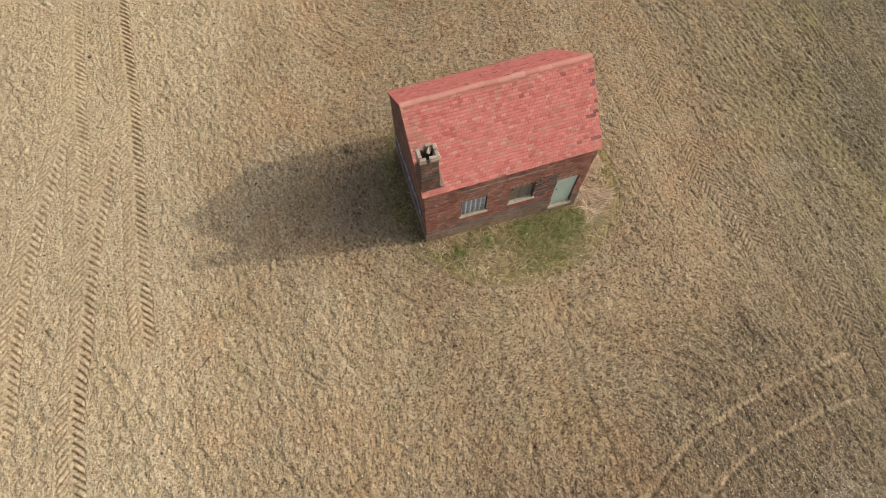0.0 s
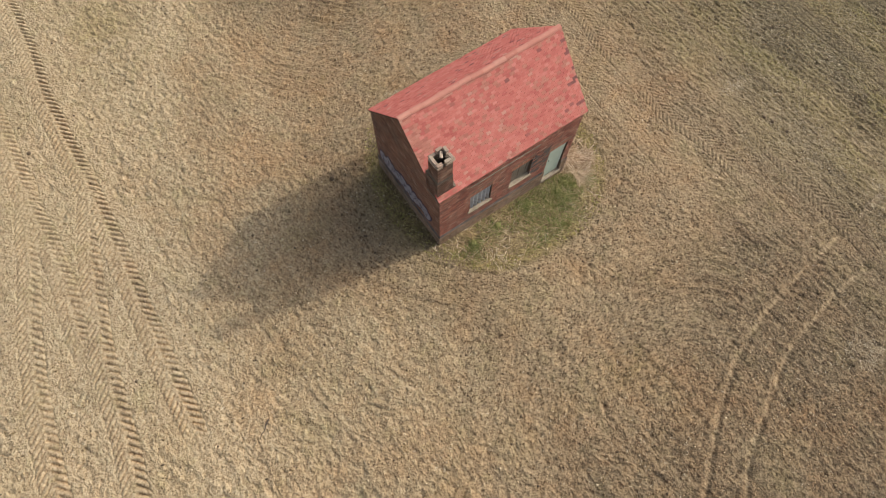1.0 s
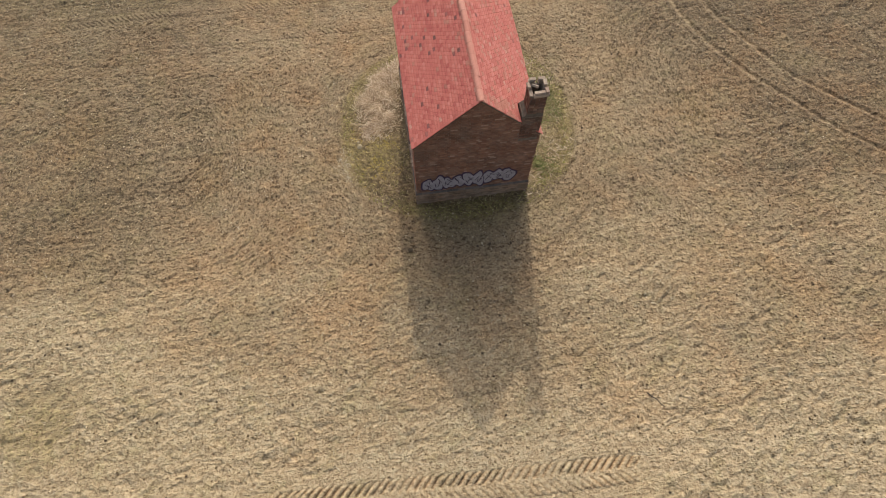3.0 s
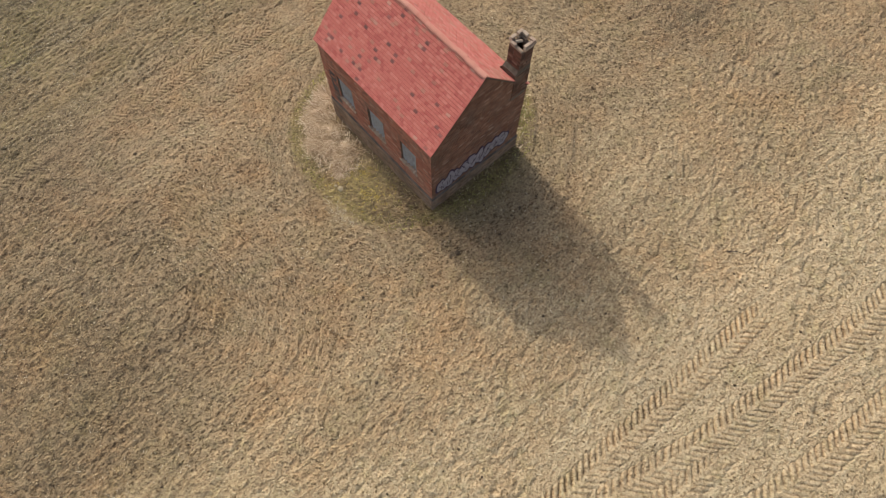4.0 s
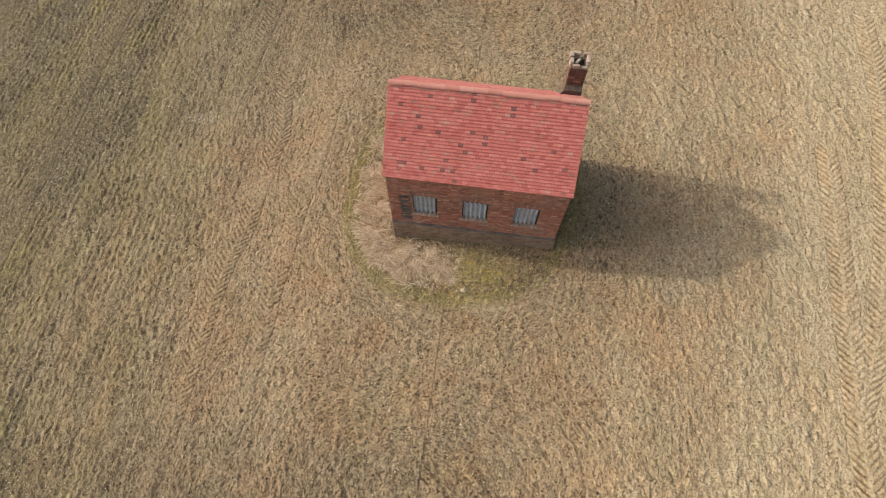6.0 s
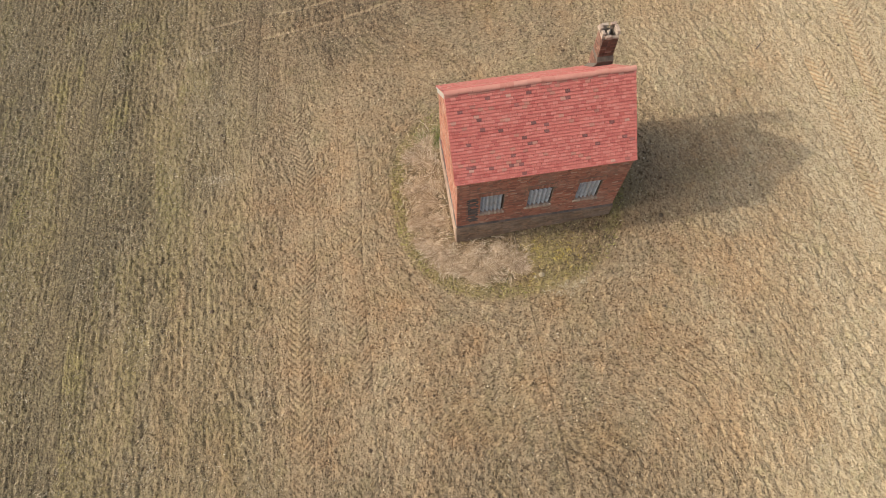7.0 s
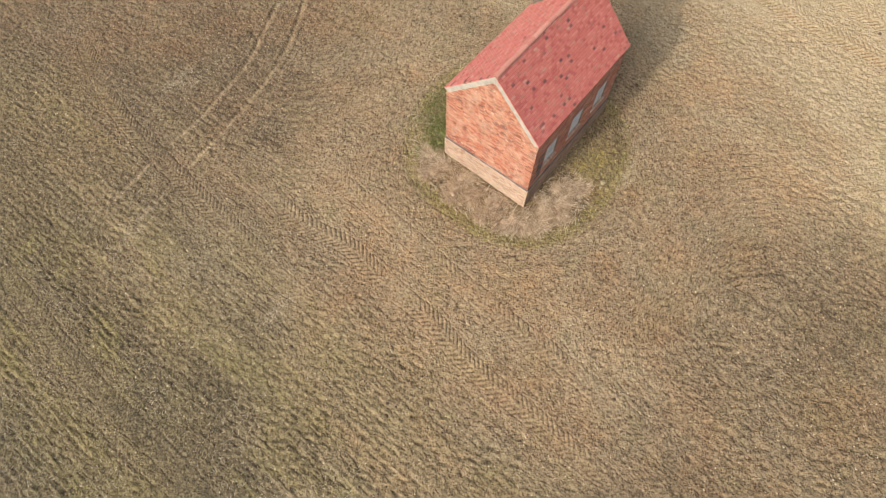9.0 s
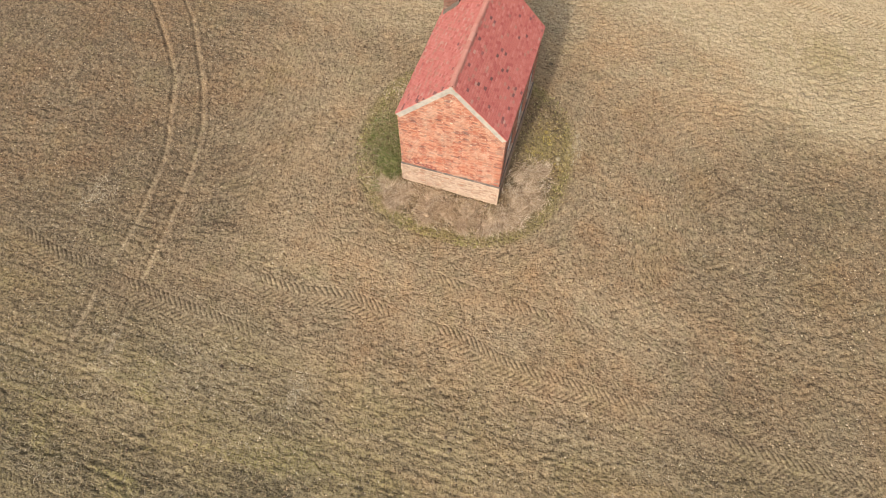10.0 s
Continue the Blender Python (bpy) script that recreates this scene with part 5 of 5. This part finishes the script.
# dark clods thrown up along the field
spots = scatter(2600, -19, 25, -22, 21, lambda x, y, r: (plot(x, y) > 1.1) & ~pressed(x, y) & (r < 0.15 + 0.8 * vnoise(x, y, 2.0, 71)), 72)
rng = np.random.default_rng(73)
r = rng.uniform(0.018, 0.055, len(spots))[:, None, None]
lump = np.array([(1, 0, 0), (0.3, 0.9, 0), (-0.8, 0.6, 0), (-0.8, -0.6, 0), (0.3, -0.9, 0), (0, 0, 0.9)])
v = lump[None] * r * rng.uniform(0.7, 1.3, (len(spots), 6, 3))
v += np.stack([spots[:, 0], spots[:, 1], height(spots[:, 0], spots[:, 1]) + 0.005], -1)[:, None]
f = (np.array([(i, (i + 1) % 5, 5) for i in range(5)])[None] + 6 * np.arange(len(spots))[:, None, None]).reshape(-1, 3)
tagged(fast("clods", v.reshape(-1, 3), f, [CLOD]), "dark dry clods of soil strewn over the field", "clod", kind="stuff")

spots = scatter(42000, -19, 25, -23, 21, lambda x, y, r: (plot(x, y) > 1.0) & ~pressed(x, y) & (r < 0.35 + 0.8 * vnoise(x, y, 0.9, 74)), 75)
rng = np.random.default_rng(76)
r = rng.uniform(0.014, 0.042, len(spots))[:, None, None]
v = lump[None] * r * rng.uniform(0.7, 1.4, (len(spots), 6, 3))
v += np.stack([spots[:, 0], spots[:, 1], height(spots[:, 0], spots[:, 1]) + (vnoise(spots[:, 0], spots[:, 1], 1.4, 24) - 0.5) * 0.05 + 0.008], -1)[:, None]
f = (np.array([(i, (i + 1) % 5, 5) for i in range(5)])[None] + 6 * np.arange(len(spots))[:, None, None]).reshape(-1, 3)
tagged(fast("crumbs", v.reshape(-1, 3), f, [CRUMB]), "small crumbs of dry soil and straw over the field", "soil crumbs", kind="stuff")

# ---- single bricks of the east gable ----
spots = brick_spots(B, CHAMFER - 0.02, TOP - 0.1, [], 4, gable)
near = lambda s: s[1] > -1.7 and s[0] < 1.7 and 1.35 < s[2] < 3.1
single = [s for s in spots if near(s) and s[1] - s[0] > 0.1][:300]
chosen = set(single)
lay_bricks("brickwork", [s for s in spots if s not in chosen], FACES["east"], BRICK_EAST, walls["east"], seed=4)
shapes = {}
rng = random.Random(9)
for a, b, z0, z1, _ in single:
    key = round((b - a) * 200)
    if key not in shapes:
        me = bpy.data.meshes.new("brick")
        bm = box(bmesh.new(), 0, 0.028, 0, b - a, 0, 0.065)
        bm.to_mesh(me)
        bm.free()
        me.materials.append(BRICK_EAST_ONE)
        shapes[key] = me
    ob = new("brick", shapes[key])
    ob.parent = walls["east"]
    ob.location = (A - 0.02 + rng.gauss(0, 0.0025), a, z0)
